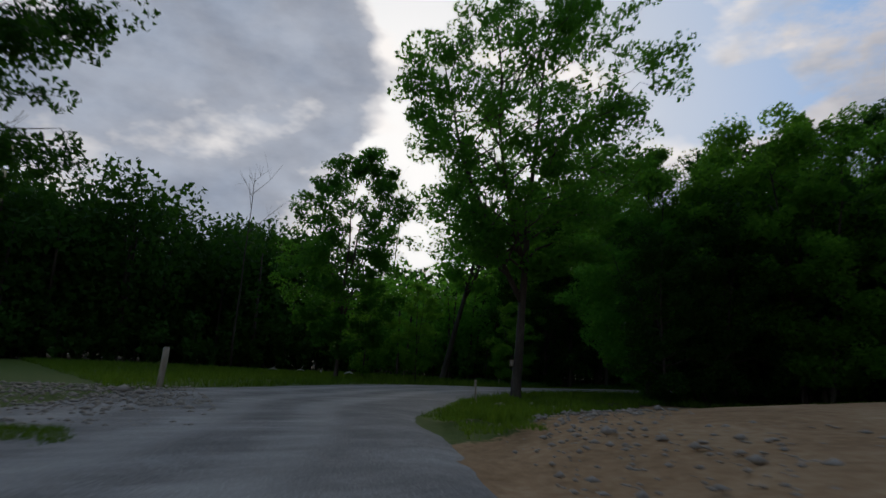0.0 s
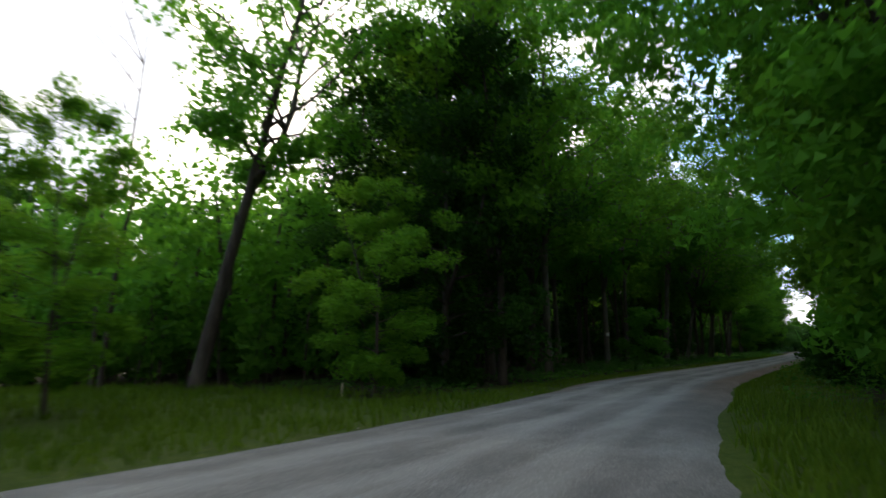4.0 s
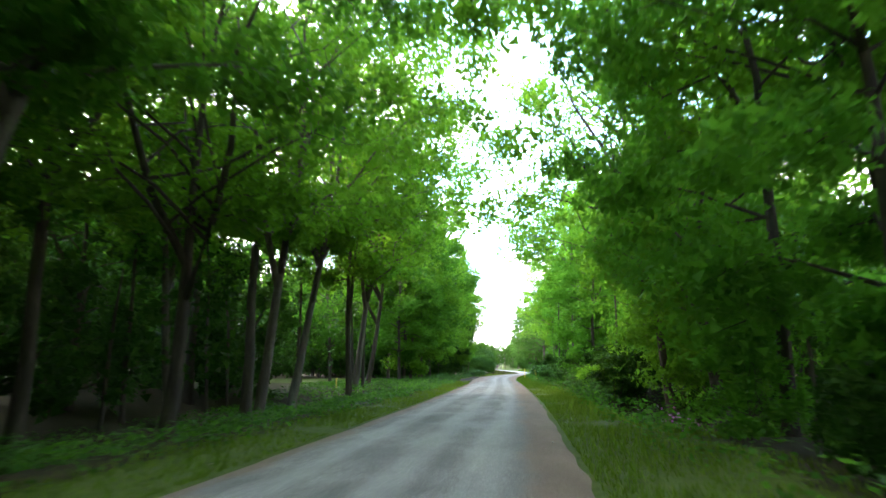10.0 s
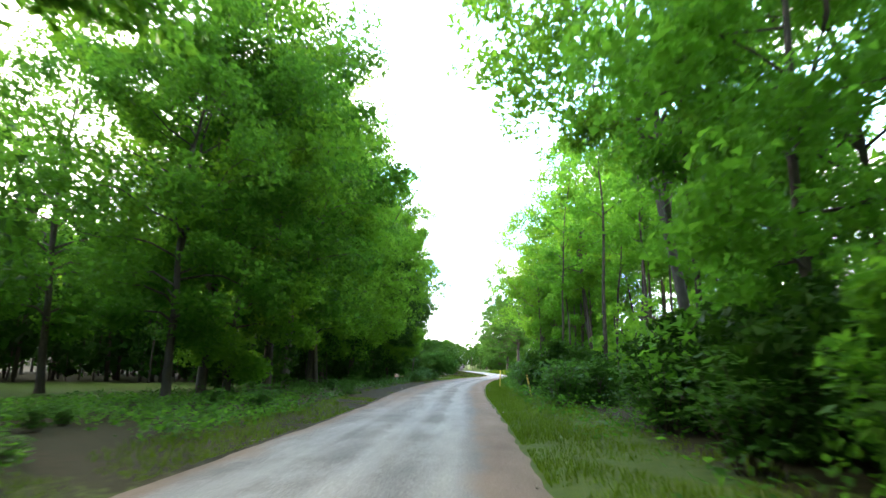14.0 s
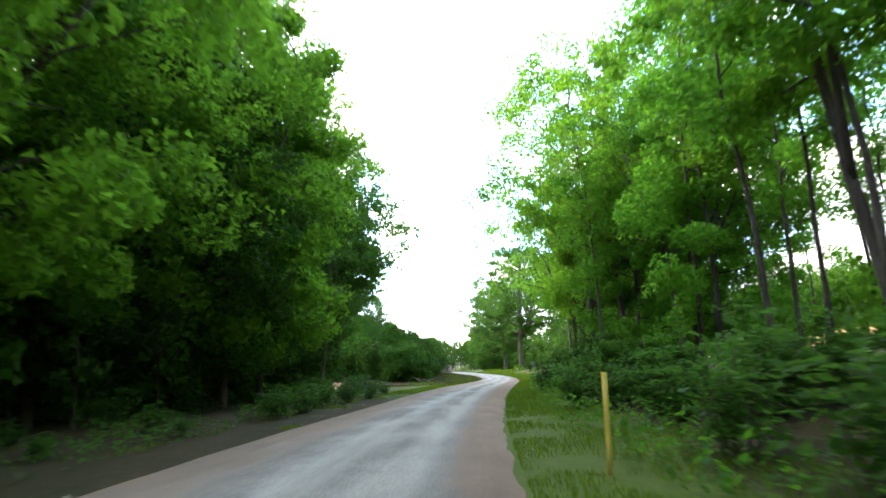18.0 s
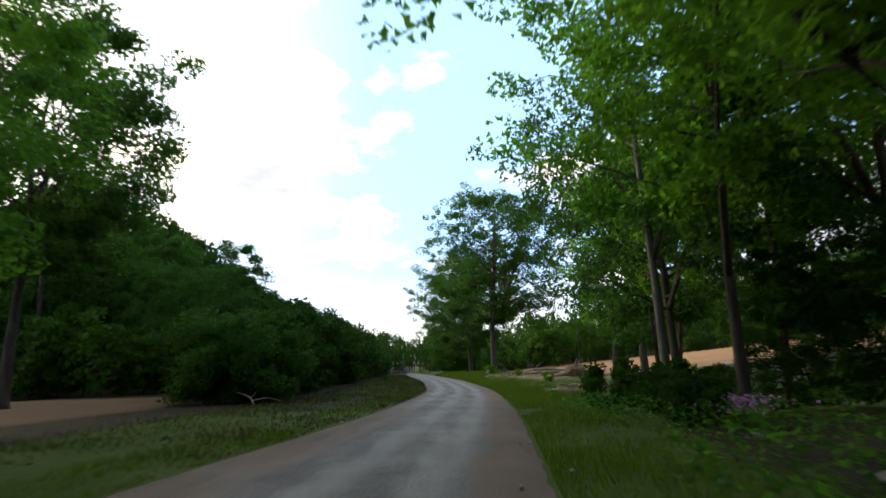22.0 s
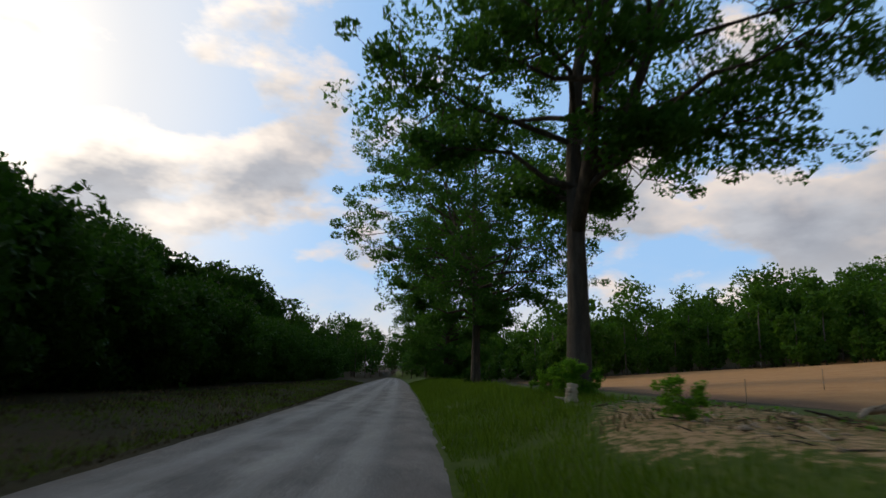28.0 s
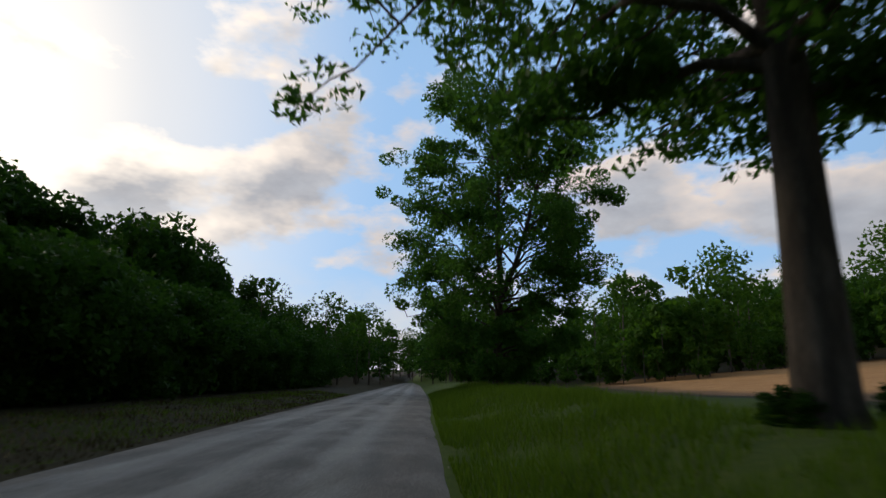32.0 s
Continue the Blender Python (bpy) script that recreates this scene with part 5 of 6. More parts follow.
def edge_grass(name, label, n, y0, y1, reach, height, seed):
    """Ragged grass from the gravel's outer edge along the bend."""
    r = np.random.default_rng(seed)
    k = (EDGE[:, 3] > y0) & (EDGE[:, 3] < y1)
    e = EDGE[k, 2:]
    i, f = r.integers(0, len(e) - 1, n), r.uniform(0, 1, n)[:, None]
    t = e[i + 1] - e[i]
    out = np.column_stack([t[:, 1], -t[:, 0]]) / (np.linalg.norm(t, axis=1, keepdims=True) + 1e-9)
    p = e[i] + t * f + out * (reach * r.uniform(0, 1, n) ** 0.8 + 0.12)[:, None]
    x, y = p[:, 0], p[:, 1]
    keep = fbm(x, y, 0.9, seed) > -0.1
    bag = Bag()
    x, y = x[keep], y[keep]
    blades(bag, x, y, height * r.uniform(0.3, 1.2, len(x)) * np.clip(0.6 + fbm(x, y, 1.3, seed + 1), 0.2, 1.5), r, 0.03)
    tagged(part(name, bag.mesh(name), grass_blade), label, "grass", kind="stuff")


edge_grass("edge_grass", "ragged grass along the gravel's bend", 16000, -76, -44, 1.7, 0.2, 190)
tussocks("grass_tussocks", "green grass growing in the stony apron", ((19.9, -81.9, 1.3, 0.9), (18.6, -82.8, 1.6, 0.7), (21.0, -82.6, 0.8, 0.5)), 2600, 0.16, 189)


def litter(name, label, n, x0, x1, y0, y1, height, seed):
    """Dead stems and litter in patches on open ground beside the lane."""
    r = np.random.default_rng(seed)
    x, y = r.uniform(x0, x1, n), r.uniform(y0, y1, n)
    keep = (road_gap(x, y) > 0.8) & (fbm(x, y, 3.2, seed) > 0.05)
    x, y = x[keep], y[keep]
    bag = Bag()
    blades(bag, x, y, height * r.uniform(0.3, 1.2, len(x)), r, 0.05)
    tagged(part(name, bag.mesh(name), straw), label, "dry grass", kind="stuff")


litter("dry_stems", "straw-coloured dead stems on the torn-up ground", 12000, 9, 27, 164, 215, 0.16, 187)
litter("dry_stems", "straw-coloured stems in the verge before the hedge", 5000, -9, 2, 140, 260, 0.2, 188)


def undergrowth(name, label, n, x0, x1, y0, y1, seed, material, size=0.2, high=0.5):
    r = np.random.default_rng(seed)
    x, y = r.uniform(x0, x1, n), r.uniform(y0, y1, n)
    keep = (road_gap(x, y) > 1.2) & (fbm(x, y, 2.6, seed) > -0.1)
    x, y = x[keep], y[keep]
    bag = Bag()
    leaves(bag, np.column_stack([x, y, ground_z(x, y) + r.uniform(0.05, high, len(x))]), size, r, 0.7, 0.6, True)
    tagged(part(name, bag.mesh(name), material), label, "undergrowth", kind="stuff")


undergrowth("undergrowth", "low leafy plants covering the woodland floor", 70000, -14, -3, -44, 118, 91, leaf_oak, 0.13, 0.4)
undergrowth("undergrowth", "low green weeds spreading over the torn ground", 5200, 10, 27, 166, 216, 93, leaf_mid, 0.12, 0.16)
undergrowth("undergrowth", "leafy weeds and seedlings along the shady verge", 14000, -7.5, -2.6, -36, 34, 94, leaf_mid, 0.14, 0.32)
undergrowth("undergrowth", "leafy weeds and seedlings on the woodland floor", 20000, -14, -3.6, 32, 66, 95, leaf_mid, 0.15, 0.34)
undergrowth("undergrowth", "leafy brambles and seedlings under the trees", 90000, 3, 13, -44, 150, 92, leaf_mid, 0.13, 0.7)


# ---- posts, stakes, stones, wood ----
def rough_box(r, size, bend=0.08):
    """A worn block: a bevelled, slightly bent box standing on z 0."""
    bm = bmesh.new()
    bmesh.ops.create_cube(bm, size=1.0)
    bmesh.ops.subdivide_edges(bm, edges=bm.edges[:], cuts=2, use_grid_fill=True)
    for v in bm.verts:
        v.co = Vector((v.co.x * size[0], v.co.y * size[1], (v.co.z + 0.5) * size[2]))
        v.co += Vector((r.normal(), r.normal(), r.normal())) * bend * min(size)
    bmesh.ops.bevel(bm, geom=[e for e in bm.edges if e.calc_face_angle(0) > 0.9], offset=0.12 * min(size), segments=2, affect="EDGES")
    for f in bm.faces:
        f.smooth = True
    return bm


def boulder(seed, size):
    """A lumpy stone with a flat underside."""
    bm = bmesh.new()
    bmesh.ops.create_icosphere(bm, subdivisions=3 if max(size) > 0.6 else 2, radius=1.0)
    r = np.random.default_rng(seed)
    k = r.normal(size=(5, 3))
    k /= np.linalg.norm(k, axis=1, keepdims=True)
    for v in bm.verts:
        p = np.array(v.co)
        for d in k:
            c = p @ d
            if c > 0.62:
                p = p - d * (c - 0.62) * 0.9
        p = p * (1 + 0.06 * r.normal())
        v.co = Vector((p[0] * size[0], p[1] * size[1], max(p[2], -0.5) * size[2]))
    return bm


def at_ground(ob, x, y, rx=0, ry=0, rz=0, dz=0.0):
    ob.matrix_basis = pose(x, y, float(ground_z(x, y)) * float(smooth(road_gap(x, y)[0], -0.2, 1.6)) + dz, rx, ry, rz)
    return ob


r0 = np.random.default_rng(301)
fence_post = part("fence_post", rough_box(r0, (0.2, 0.18, 1.62), 0.06), raw_wood)
tagged(at_ground(fence_post, 6.1, -76.3, 0, 4, 25, -0.05), "weathered pale wooden fence post standing alone in grass", "post")


def marker(x, y, height, rx, ry, label, material, w=0.09):
    e = new("marker_post")
    at_ground(e, x, y, rx, ry, float(rng.uniform(0, 90)), -0.05)
    part("stake", rough_box(np.random.default_rng(int(abs(x * 13 + y * 7))), (w, w * 0.55, height), 0.05), material, e)
    cap = part("tip", rough_box(np.random.default_rng(5), (w * 1.05, w * 0.62, 0.07), 0.05), material, e)
    cap.location = (0, 0, height - 0.02)
    return tagged(e, label, "marker post", "roadside markers")


marker(12.8, -65.9, 0.95, 3, -4, "thin yellowish wooden survey stake in the verge grass", raw_wood, 0.08)
marker(2.7, 89.4, 1.3, 0, 4, "bright yellow roadside marker post in tall weeds", yellow_paint)
marker(3.9, 72.2, 1.15, 0, -12, "leaning faded yellow marker post among the leaves", yellow_paint)
marker(26.0, 232.0, 1.5, 0, 0, "thin dark stake standing in the field", dead_wood, 0.05)
marker(-7.42, -44.54, 0.5, 0, 3, "short pale peg in the roadside grass", raw_wood, 0.05)

for n, (x, y, sx, sy, sz) in enumerate(((14.20, -65.90, 0.26, 0.2, 0.16), (13.10, -62.90, 0.16, 0.13, 0.1), (15.70, -64.50, 0.2, 0.16, 0.12), (9.3, 137.5, 0.2, 0.14, 0.12), (8.6, 133.0, 0.26, 0.18, 0.1))):
    b = part("boulder", boulder(310 + n, (sx, sy, sz)), stone)
    tagged(at_ground(b, x, y, 0, 0, 40 * n, 0.4 * sz), "pale rounded stone half sunk in the verge grass", "stone", "verge stones")


def stones(name, label, n, box, seed, size, material, ok=None):
    """Loose broken stone, too many to count."""
    r = np.random.default_rng(seed)
    bag = Bag()
    base = np.array([[1, 0, 0], [-1, 0, 0], [0, 1, 0], [0, -1, 0], [0, 0, 1], [0, 0, -0.6]], float)
    tri = np.array([[0, 2, 4], [2, 1, 4], [1, 3, 4], [3, 0, 4], [2, 0, 5], [1, 2, 5], [3, 1, 5], [0, 3, 5]])
    x, y = r.uniform(box[0], box[1], n), r.uniform(box[2], box[3], n)
    keep = fbm(x, y, 3.0, seed) + r.normal(0, 0.6, n) > 0.1
    if ok is not None:
        keep &= ok(x, y)
    x, y = x[keep], y[keep]
    gap = road_gap(x, y)
    z = ground_z(x, y) * smooth(gap, -0.2, 1.6) + np.where(gap < 0, 0.07, 0.0)
    for a, b, c in zip(x, y, z):
        s = size * r.lognormal(0, 0.45)
        v = base * s * r.uniform(0.55, 1.2, (6, 3)) * [1, 1, 0.6]
        t = r.uniform(0, 6.28)
        v = np.column_stack([v[:, 0] * math.cos(t) - v[:, 1] * math.sin(t), v[:, 0] * math.sin(t) + v[:, 1] * math.cos(t), v[:, 2]])
        bag.add(v + [a, b, c + 0.2 * s], None, tri)
    tagged(part(name, bag.mesh(name), material), label, "stones", kind="stuff")


stones("broken_stone", "heap of pale broken stone beside the junction", 9000, (4, 19, -90, -75), 321, 0.055, stone, lambda x, y: (y < -73.4 - 0.25 * x) & (road_gap(x, y) < 6))
stones("broken_stone", "scattered pale stone along the edge of the clay", 11000, (12, 32, -82, -60), 322, 0.05, stone, lambda x, y: (road_gap(x, y) > 0.1) & (road_gap(x, y) < 5))
stones("broken_stone", "loose gravel stones thrown to the edge of the lane", 2600, (-6, 10, -60, 250), 323, 0.035, stone, lambda x, y: np.abs(road_gap(x, y)) < 0.5)
stones("soil_clods", "brown clods and stones on the torn ground", 2600, (10, 28, 170, 216), 324, 0.06, dead_wood, lambda x, y: clay_amount(x, y) > 0.3)


def sticks(name, label, n, box, seed, long, material, ok):
    """Broken sticks and bark strewn over bare soil, too many to count."""
    r = np.random.default_rng(seed)
    bag = Bag()
    x, y = r.uniform(box[0], box[1], n), r.uniform(box[2], box[3], n)
    keep = ok(x, y) & (fbm(x, y, 2.4, seed) + r.normal(0, 0.35, n) > 0)
    x, y = x[keep], y[keep]
    for a, b, c in zip(x, y, ground_z(x, y)):
        L, t, lift = long * r.lognormal(0, 0.5), r.uniform(0, 6.28), r.uniform(0.0, 0.25)
        d = np.array([math.cos(t), math.sin(t), lift]) * L
        p = np.array([a, b, c + 0.02])
        k = p + 0.5 * d + r.normal(0, 0.07 * L, 3) * [1, 1, 0.4]
        tube(bag, [p - 0.02, k, p + d], np.array([1.0, 0.85, 0.5]) * L * 0.035, 4)
    tagged(part(name, bag.mesh(name), material), label, "sticks", kind="stuff")


sticks("strewn_sticks", "dark broken sticks strewn over the torn ground", 1500, (10, 28, 170, 218), 331, 0.4, bark, lambda x, y: clay_amount(x, y) > 0.25)
sticks("strewn_sticks", "pale splinters and bark strewn over the torn ground", 1300, (10, 28, 164, 218), 332, 0.26, raw_wood, lambda x, y: clay_amount(x, y) > 0.2)
sticks("brush_heap", "low heap of dark brush beside the fallen branch", 160, (14.5, 20, 196.5, 201.5), 333, 1.1, bark, lambda x, y: (x - 17.3) ** 2 / 8 + (y - 199) ** 2 / 6 < 1)


def log_thing(name, pts, radii, label, material, stubs=(), group=""):
    """A felled stem with its cut ends and broken side branches."""
    e = new(name)
    x, y = pts[0][0], pts[0][1]
    z = float(ground_z(x, y))
    e.matrix_basis = pose(x, y, z)
    bag = Bag()
    loc = [(p[0] - x, p[1] - y, p[2]) for p in pts]
    fine = spline(loc, 9)
    rad = np.interp(np.linspace(0, 1, len(fine)), np.linspace(0, 1, len(radii)), radii) * (1 + 0.07 * np.random.default_rng(len(pts)).normal(size=len(fine)))
    tube(bag, fine, rad, 12)
    rr = np.random.default_rng(int(abs(x * 31 + y * 17)))
    ring = bag.v[0][:12 * len(fine)].reshape(len(fine), 12, 3)
    mid = ring.mean(1, keepdims=True)
    k = 1 + 0.15 * rr.normal(size=(1, 12, 1)) + 0.09 * rr.normal(size=(len(fine), 12, 1)) + 0.06 * rr.normal(size=(len(fine), 1, 1))
    bag.v[0][:12 * len(fine)] = (mid + (ring - mid) * k).reshape(-1, 3)
    stem = part("stem", bag.mesh("stem"), material, e)
    for stub, r_ in stubs:
        b = Bag()
        tube(b, [(p[0] - x, p[1] - y, p[2]) for p in stub], np.linspace(r_, r_ * 0.35, len(stub)), 6)
        part("branch", b.mesh("branch", True), material, stem)
    return tagged(e, label, "log", group)


for n, (x, y, z, a, L, g) in enumerate(((11.0, 167.3, 0.13, 4, 2.6, 0.14), (12.4, 168.4, 0.14, -6, 2.4, 0.16), (12.6, 170.2, 0.15, 3, 2.2, 0.17), (14.0, 170.9, 0.13, -12, 1.9, 0.14), (13.2, 169.3, 0.36, 8, 1.6, 0.13), (14.6, 169.0, 0.12, 20, 2.3, 0.13), (15.2, 172.6, 0.12, -8, 1.5, 0.13), (14.9, 171.6, 0.3, 30, 1.3, 0.12), (16.6, 170.6, 0.12, 5, 1.8, 0.14), (12.2, 165.8, 0.1, 12, 1.7, 0.11))):
    x, y, L = x - 0.45, y + 1.35, L * 1.2
    dx, dy = math.cos(radians(a)) * L, math.sin(radians(a)) * L
    log_thing("felled_log", [(x, y, z), (x + dx * 0.3, y + dy * 0.3 + 0.04, z + 0.03), (x + dx * 0.7, y + dy * 0.7 - 0.03, z), (x + dx, y + dy, z + 0.02)], [g, g * 1.06, g * 0.98, g * 0.9], "pale split log in a loose heap beside the lane", log_wood, (([(x + dx * 0.6, y + dy * 0.6, z), (x + dx * 0.66, y + dy * 0.6 + 0.2, z + 0.22)], g * 0.4),) if n % 3 == 0 else (), "felled logs")
for n in range(16):
    rs = np.random.default_rng(400 + n)
    x, y = 12.1 + 4.2 * rs.random(), 168.5 + 5.2 * rs.random()
    shard = part("split_wood", rough_box(rs, (0.12 + 0.1 * rs.random(), 0.3 + 0.35 * rs.random(), 0.1 + 0.08 * rs.random()), 0.16), log_wood)
    tagged(at_ground(shard, x, y, float(rs.normal(0, 14)), float(rs.normal(0, 14)), float(rs.uniform(0, 180)), 0.02 + 0.25 * (n % 3 == 0)), "broken chunk of pale split wood in the log heap", "wood chunk", "split wood")
log_thing("felled_log", [(15.3, 171.9, 0.2), (15.15, 172.4, 0.6), (14.8, 172.9, 1.25)], [0.12, 0.1, 0.07], "broken stem sticking up from a log heap", dead_wood, (), "felled logs")
log_thing("fallen_branch", [(13.2, 198.5, 0.12), (14.6, 197.6, 0.5), (16.4, 197.4, 0.55), (19.0, 196.4, 0.3), (21.5, 195.6, 0.15)], [0.06, 0.13, 0.15, 0.17, 0.14], "crooked dead branch lying across the bare soil", dead_wood,
          (([(14.6, 197.6, 0.5), (14.9, 197.3, 1.0), (15.6, 197.0, 1.5)], 0.06), ([(16.4, 197.4, 0.55), (16.2, 198.4, 0.3), (15.4, 199.4, 0.1)], 0.07), ([(19.0, 196.4, 0.3), (18.5, 195.4, 0.8), (18.2, 194.4, 1.0)], 0.05)))
log_thing("fallen_branch", [(14.8, 197.9, 0.15), (16.0, 198.3, 0.45), (17.6, 198.2, 0.2)], [0.04, 0.07, 0.05], "thin dead branch propped on the soil", dead_wood, (([(16.0, 198.3, 0.45), (16.3, 198.9, 0.9)], 0.03),))
log_thing("fallen_branch", [(-5.6, 153.8, 0.05), (-6.0, 154.4, 0.35), (-6.7, 154.6, 0.6)], [0.05, 0.045, 0.02], "bleached dead sticks at the foot of the hedge", raw_wood, (([(-5.8, 154.1, 0.2), (-5.2, 154.5, 0.3), (-4.6, 154.7, 0.15)], 0.035), ([(-5.9, 154.3, 0.3), (-5.7, 154.9, 0.7)], 0.025)))


for x, y, L, a in ((-26.89, -57.90, 1.6, 20), (-21.30, -54.85, 1.2, -30), (-19.08, -53.59, 1.4, 10), (-24.54, -55.96, 0.9, 60)):
    dx, dy = math.cos(radians(a)) * L, math.sin(radians(a)) * L
    log_thing("fallen_branch", [(x, y, 0.15), (x + 0.5 * dx, y + 0.5 * dy, 0.32), (x + dx, y + dy, 0.2)], [0.05, 0.06, 0.035], "bleached dead branch lying in the meadow grass", white_wood, (([(x + 0.5 * dx, y + 0.5 * dy, 0.32), (x + 0.6 * dx, y + 0.6 * dy + 0.2, 0.7)], 0.03),))


def rootball(x, y, R, seed, label):
    """An uprooted stump: a disc of soil and roots standing on edge, with root ends sticking out."""
    e = new("uprooted_stump")
    e.matrix_basis = pose(x, y, float(ground_z(x, y)) + R * 0.5, 0, 0, 20)
    r = np.random.default_rng(seed)
    bm = boulder(seed, (R * 1.1, R * 0.7, R * 0.95))
    part("soil_plate", bm, clay_lump, e, "clump of brown soil")
    b = Bag()
    tube(b, [(0, 0, 0), (-1.1 * R, 0.3 * R, -0.2 * R), (-2.4 * R, 0.5 * R, -0.45 * R)], [0.3 * R, 0.26 * R, 0.22 * R], 9)
    part("stump", b.mesh("stump", True), dead_wood, e)
    for k in range(24):
        a = r.uniform(-0.35, 3.5)
        d = np.array([r.normal() * 0.7, 0.5 * math.cos(a) - 0.35, math.sin(a)])
        d /= np.linalg.norm(d)
        b = Bag()
        p1 = d * R * 0.8
        p2 = d * R * r.uniform(0.95, 1.25) + r.normal(0, 0.2 * R, 3)
        tube(b, [d * 0.3 * R, p1, p2], [0.07 * R, 0.05 * R, 0.012 * R], 5)
        part("root", b.mesh("root", True), dead_wood, e)
    return tagged(e, label, "stump")


clay_lump = surface("clay_lump", [(0.0, (0.1, 0.055, 0.03)), (0.45, (0.3, 0.19, 0.105)), (1.0, (0.52, 0.38, 0.24))], 1.6, 9.0, 0.95, 1.0, 0.12)
rootball(17.3, 188.0, 1.05, 331, "uprooted tree stump with torn roots and clinging brown soil")
rootball(15.3, 199.2, 0.45, 332, "small overturned stump with thin broken roots")


def snag(x, y, H, girth, seed, lean, label, material):
    """A dead standing tree: bare stem and a few forked branches."""
    r = np.random.default_rng(seed)
    e = new("dead_tree")
    e.matrix_basis = pose(x, y, float(ground_z(x, y)))
    zs = np.linspace(-0.3, H, 8)
    line = np.column_stack([np.outer(np.clip(zs, 0, None) / H, lean) + np.cumsum(r.normal(0, 0.08, (8, 2)), 0), zs])
    b = Bag()
    tube(b, line, girth * (1 - 0.85 * np.linspace(0, 1, 8)), 7)
    part("trunk", b.mesh("trunk", True), material, e)
    for k in range(9):
        z = H * r.uniform(0.5, 0.97)
        p = np.array([np.interp(z, zs, line[:, 0]), np.interp(z, zs, line[:, 1]), z])
        a, L = r.uniform(0, 6.28), H * r.uniform(0.06, 0.16)
        d = np.array([math.cos(a), math.sin(a), 1.1]) * L
        q = p + d * 0.55 + r.normal(0, 0.1, 3)
        b = Bag()
        tube(b, [p, q, p + d], [girth * 0.2, girth * 0.13, 0.012], 4)
        for m in range(3):
            f = r.normal(0, 0.3, 3) * L + [0, 0, 0.35 * L]
            tube(b, [q, q + f * 0.6, q + f], [girth * 0.1, girth * 0.06, 0.008], 3)
        part("branch", b.mesh("branch", True), material, e)
    return tagged(e, label, "dead tree", "dead trees")


snag(-14.67, -36.68, 17.5, 0.12, 341, (0.4, 0.3), "thin bare dead tree above the thicket", bark)
snag(-14.46, -33.88, 16.5, 0.1, 342, (-0.3, 0.2), "slim leafless dead stem beside the leaning tree", bark)
snag(-38.6, -35.9, 27.0, 0.17, 343, (0.5, 0.3), "tall bare dead tree standing over the far thicket", bark)
snag(-35.0, -58.6, 22.5, 0.15, 344, (0.6, 0.0), "bare dead tree rising from the dark tree line", bark)
snag(1.60, -82.90, 13.0, 0.1, 345, (0.8, 0.2), "bare grey branches of a dead tree by the stony apron", bark)
snag(-7.4, 114.0, 8.6, 0.09, 346, (0.6, 0.0), "bleached dead stem leaning out of the wood's edge", pale_bark)


def flower_patch(x, y, n, label):
    r = np.random.default_rng(351)
    bag = Bag()
    px, py = x + r.normal(0, 0.35, n), y + r.normal(0, 0.5, n)
    leaves(bag, np.column_stack([px, py, ground_z(px, py) + r.uniform(0.35, 0.75, n)]), 0.09, r, 0.4, 0.8, True)
    e = new("flower_clump")
    part("flowers", bag.mesh("flowers"), petal, e)
    bag = Bag()
    blades(bag, np.repeat(px[::3], 2), np.repeat(py[::3], 2), r.uniform(0.4, 0.7, 2 * len(px[::3])), r, 0.03)
    part("stems", bag.mesh("stems"), grass_blade, e)
    return tagged(e, label, "flowers")


flower_patch(10.2, 139.6, 240, "clump of pink wild phlox under the trees")
flower_patch(6.2, 20.5, 70, "few pale pink flowers at the edge of the ditch")

# Leafy scrub round the oaks' feet and on the torn ground.
for x, y, sc in ((10.5, 214.4, 0.4), (11.1, 214.0, 0.34), (10.0, 215.0, 0.3), (8.8, 244.4, 0.22), (10.3, 244.3, 0.24), (26.6, 184.0, 0.5), (27.4, 183.4, 0.42), (22.5, 175.0, 0.4), (13.6, 183.0, 0.3), (11.6, 190.0, 0.22), (10.8, 205.0, 0.25), (17.2, 162.0, 0.6), (18.4, 157.5, 0.7), (16.2, 154.5, 0.6)):
    plant(SHRUBS[0 if y < 165 or y > 240 else 1], x, y, sc)


def cut_stump(x, y, R, H, label):
    """A sawn stump with a flared, ridged foot and a pale top."""
    r = np.random.default_rng(71)
    e = new("tree_stump")
    e.matrix_basis = pose(x, y, float(ground_z(x, y)))
    a = np.linspace(0, 2 * np.pi, 18, endpoint=False)
    ridge = 1 + 0.12 * np.sin(a * 5 + 1) + 0.05 * r.normal(size=18)
    rows = []
    for f, k in ((-0.12, 1.5), (0.12, 1.25), (0.45, 1.05), (1.0, 1.0)):
        rows.append(np.column_stack([np.cos(a) * R * k * ridge, np.sin(a) * R * k * ridge, np.full(18, f * H) + (0.03 * np.cos(a) if f == 1.0 else 0)]))
    v = np.vstack(rows)
    i, j = np.meshgrid(np.arange(3), np.arange(18), indexing="ij")
    part("foot", mesh_from("foot", v, np.stack([i * 18 + j, i * 18 + (j + 1) % 18, (i + 1) * 18 + (j + 1) % 18, (i + 1) * 18 + j], -1).reshape(-1, 4), True), dead_wood, e)
    top = rows[-1] + [0, 0, 0.004]
    k = np.arange(18)
    part("cut_face", mesh_from("cut_face", np.vstack([top, top.mean(0)[None] + [0, 0, 0.01]]), np.stack([k, (k + 1) % 18, np.full(18, 18)], -1)), raw_wood, e, "pale sawn top")
    return tagged(e, label, "stump")


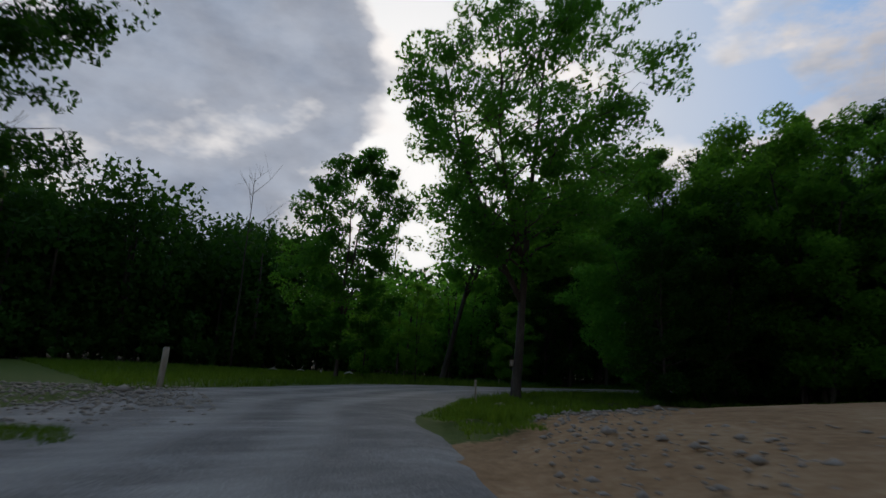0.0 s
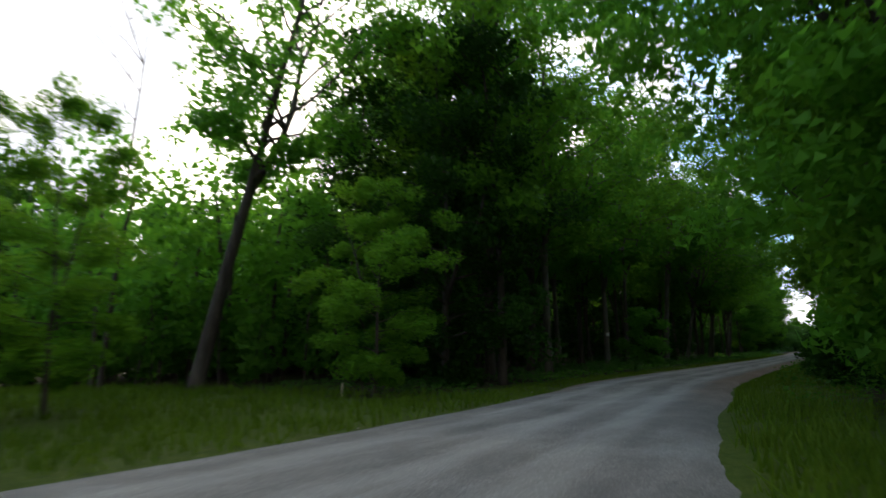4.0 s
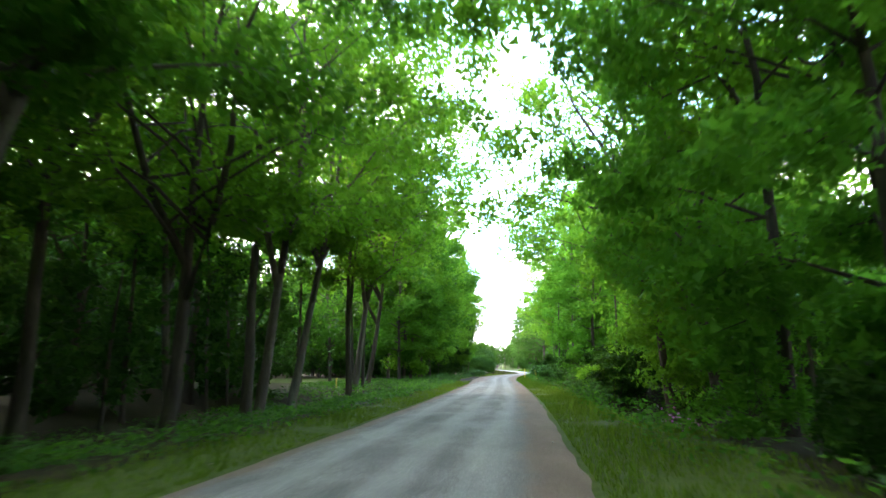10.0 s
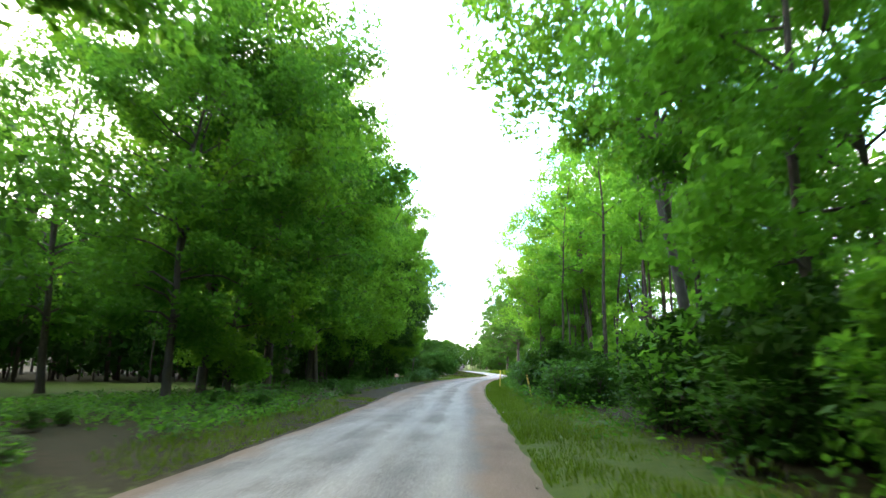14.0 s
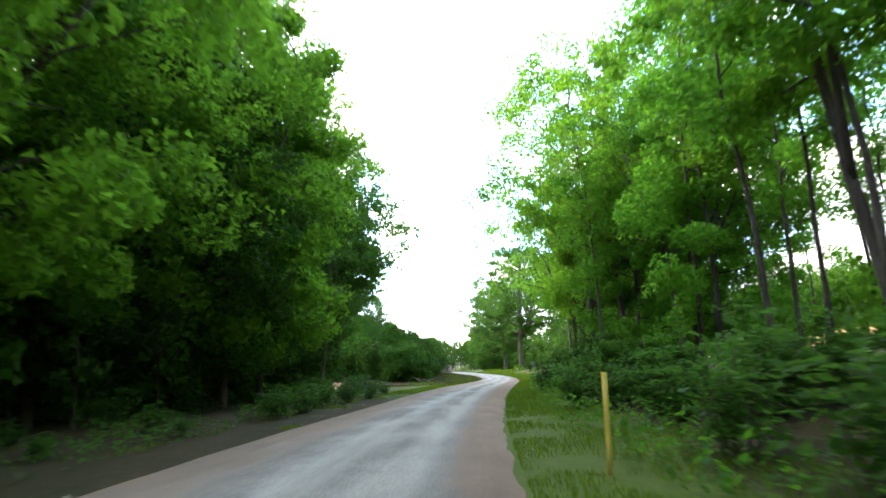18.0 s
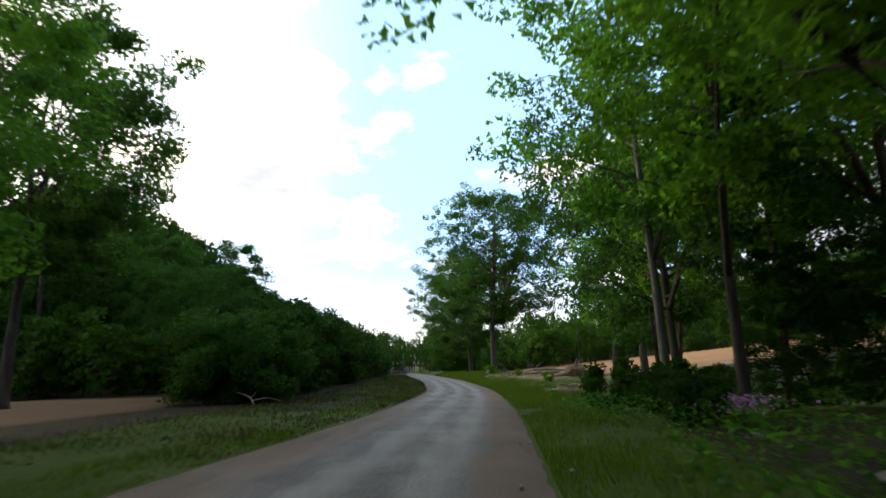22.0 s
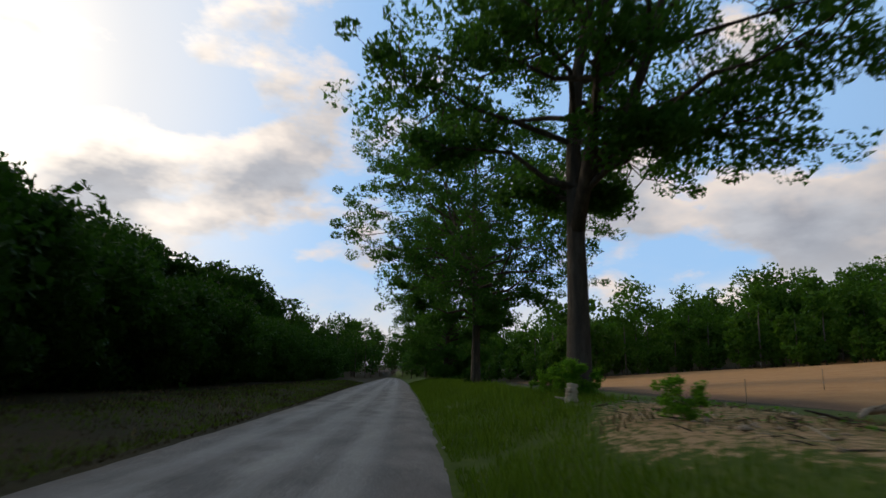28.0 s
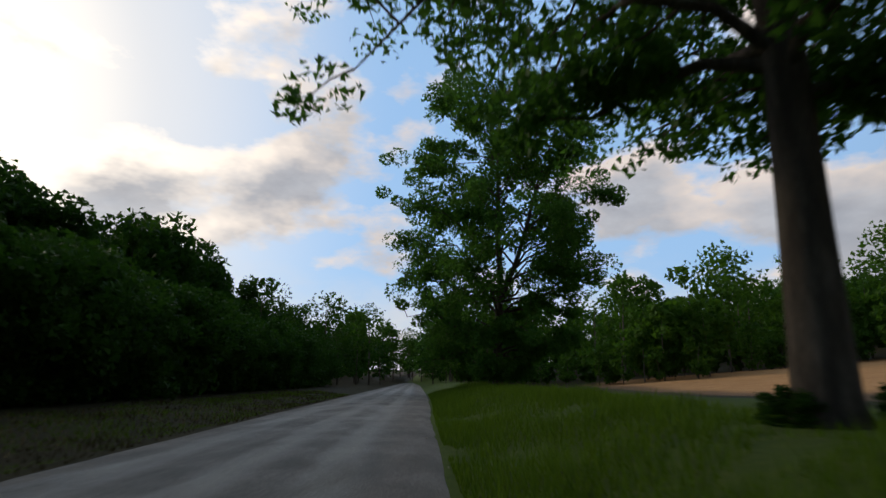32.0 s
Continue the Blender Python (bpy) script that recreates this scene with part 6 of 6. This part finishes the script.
cut_stump(5.3, -18.2, 0.27, 0.42, "low sawn tree stump with a pale top")
cut_stump(5.4, 4.3, 0.24, 0.5, "weathered tree stump among roadside weeds")
cut_stump(-12.4, 7.6, 0.12, 0.5, "small stump in the woodland grass")


def box_on_trunk(x, y, z, turn, size, label, name, material):
    """A small box with an overhanging lid, fixed to a trunk."""
    e = new(name)
    e.matrix_basis = pose(x, y, z, 0, 0, turn)
    w, d, h = size
    part("body", rough_box(np.random.default_rng(3), (w, d, h), 0.02), material, e)
    lid = part("lid", rough_box(np.random.default_rng(4), (w * 1.25, d * 1.35, 0.035), 0.02), dead_wood, e)
    lid.matrix_basis = pose(0, 0, h - 0.005, 8, 0, 0)
    strap = part("strap", rough_box(np.random.default_rng(6), (w * 0.3, 0.02, h * 1.25), 0.02), dead_wood, e)
    strap.matrix_basis = pose(0, d * 0.55, -h * 0.12)
    return tagged(e, label, "box")


box_on_trunk(9.8, -60.79, 1.6, 165, (0.17, 0.14, 0.27), "small weathered wooden nest box fixed to the ash trunk", "nest_box", raw_wood)
box_on_trunk(-8.7, -15.22, 2.35, 50, (0.24, 0.05, 0.24), "small white notice board fixed to a tree trunk", "notice_board", white_paint)
marker(-12.8, 7.3, 0.45, 0, 0, "short orange marker stake in the woodland grass", orange_paint, 0.1)
marker(-11.3, 45.2, 0.7, 0, 0, "short yellow marker stake at a trunk's foot", yellow_paint, 0.1)
marker(37.6, 242.0, 1.7, 0, 0, "thin dark stake standing in the ploughed field", dead_wood, 0.07)
log_thing("fallen_branch", [(17.0, 209.0, 0.1), (18.0, 209.9, 0.3), (19.4, 210.2, 0.35), (20.8, 211.0, 0.12)], [0.05, 0.1, 0.09, 0.04], "dead branch lying on the bare ground near the oak", dead_wood, (([(18.0, 209.9, 0.3), (18.6, 209.4, 0.7)], 0.04), ([(19.4, 210.2, 0.35), (20.1, 209.9, 0.75)], 0.035)))
log_thing("tree_stump", [(10.05, 211.3, -0.05), (10.07, 211.3, 0.28), (10.1, 211.33, 0.54)], [0.22, 0.17, 0.15], "pale weathered stump with a root in the oak's grass", raw_wood, (([(10.05, 211.3, 0.1), (9.85, 211.36, 0.09), (9.6, 211.42, 0.14)], 0.07),))
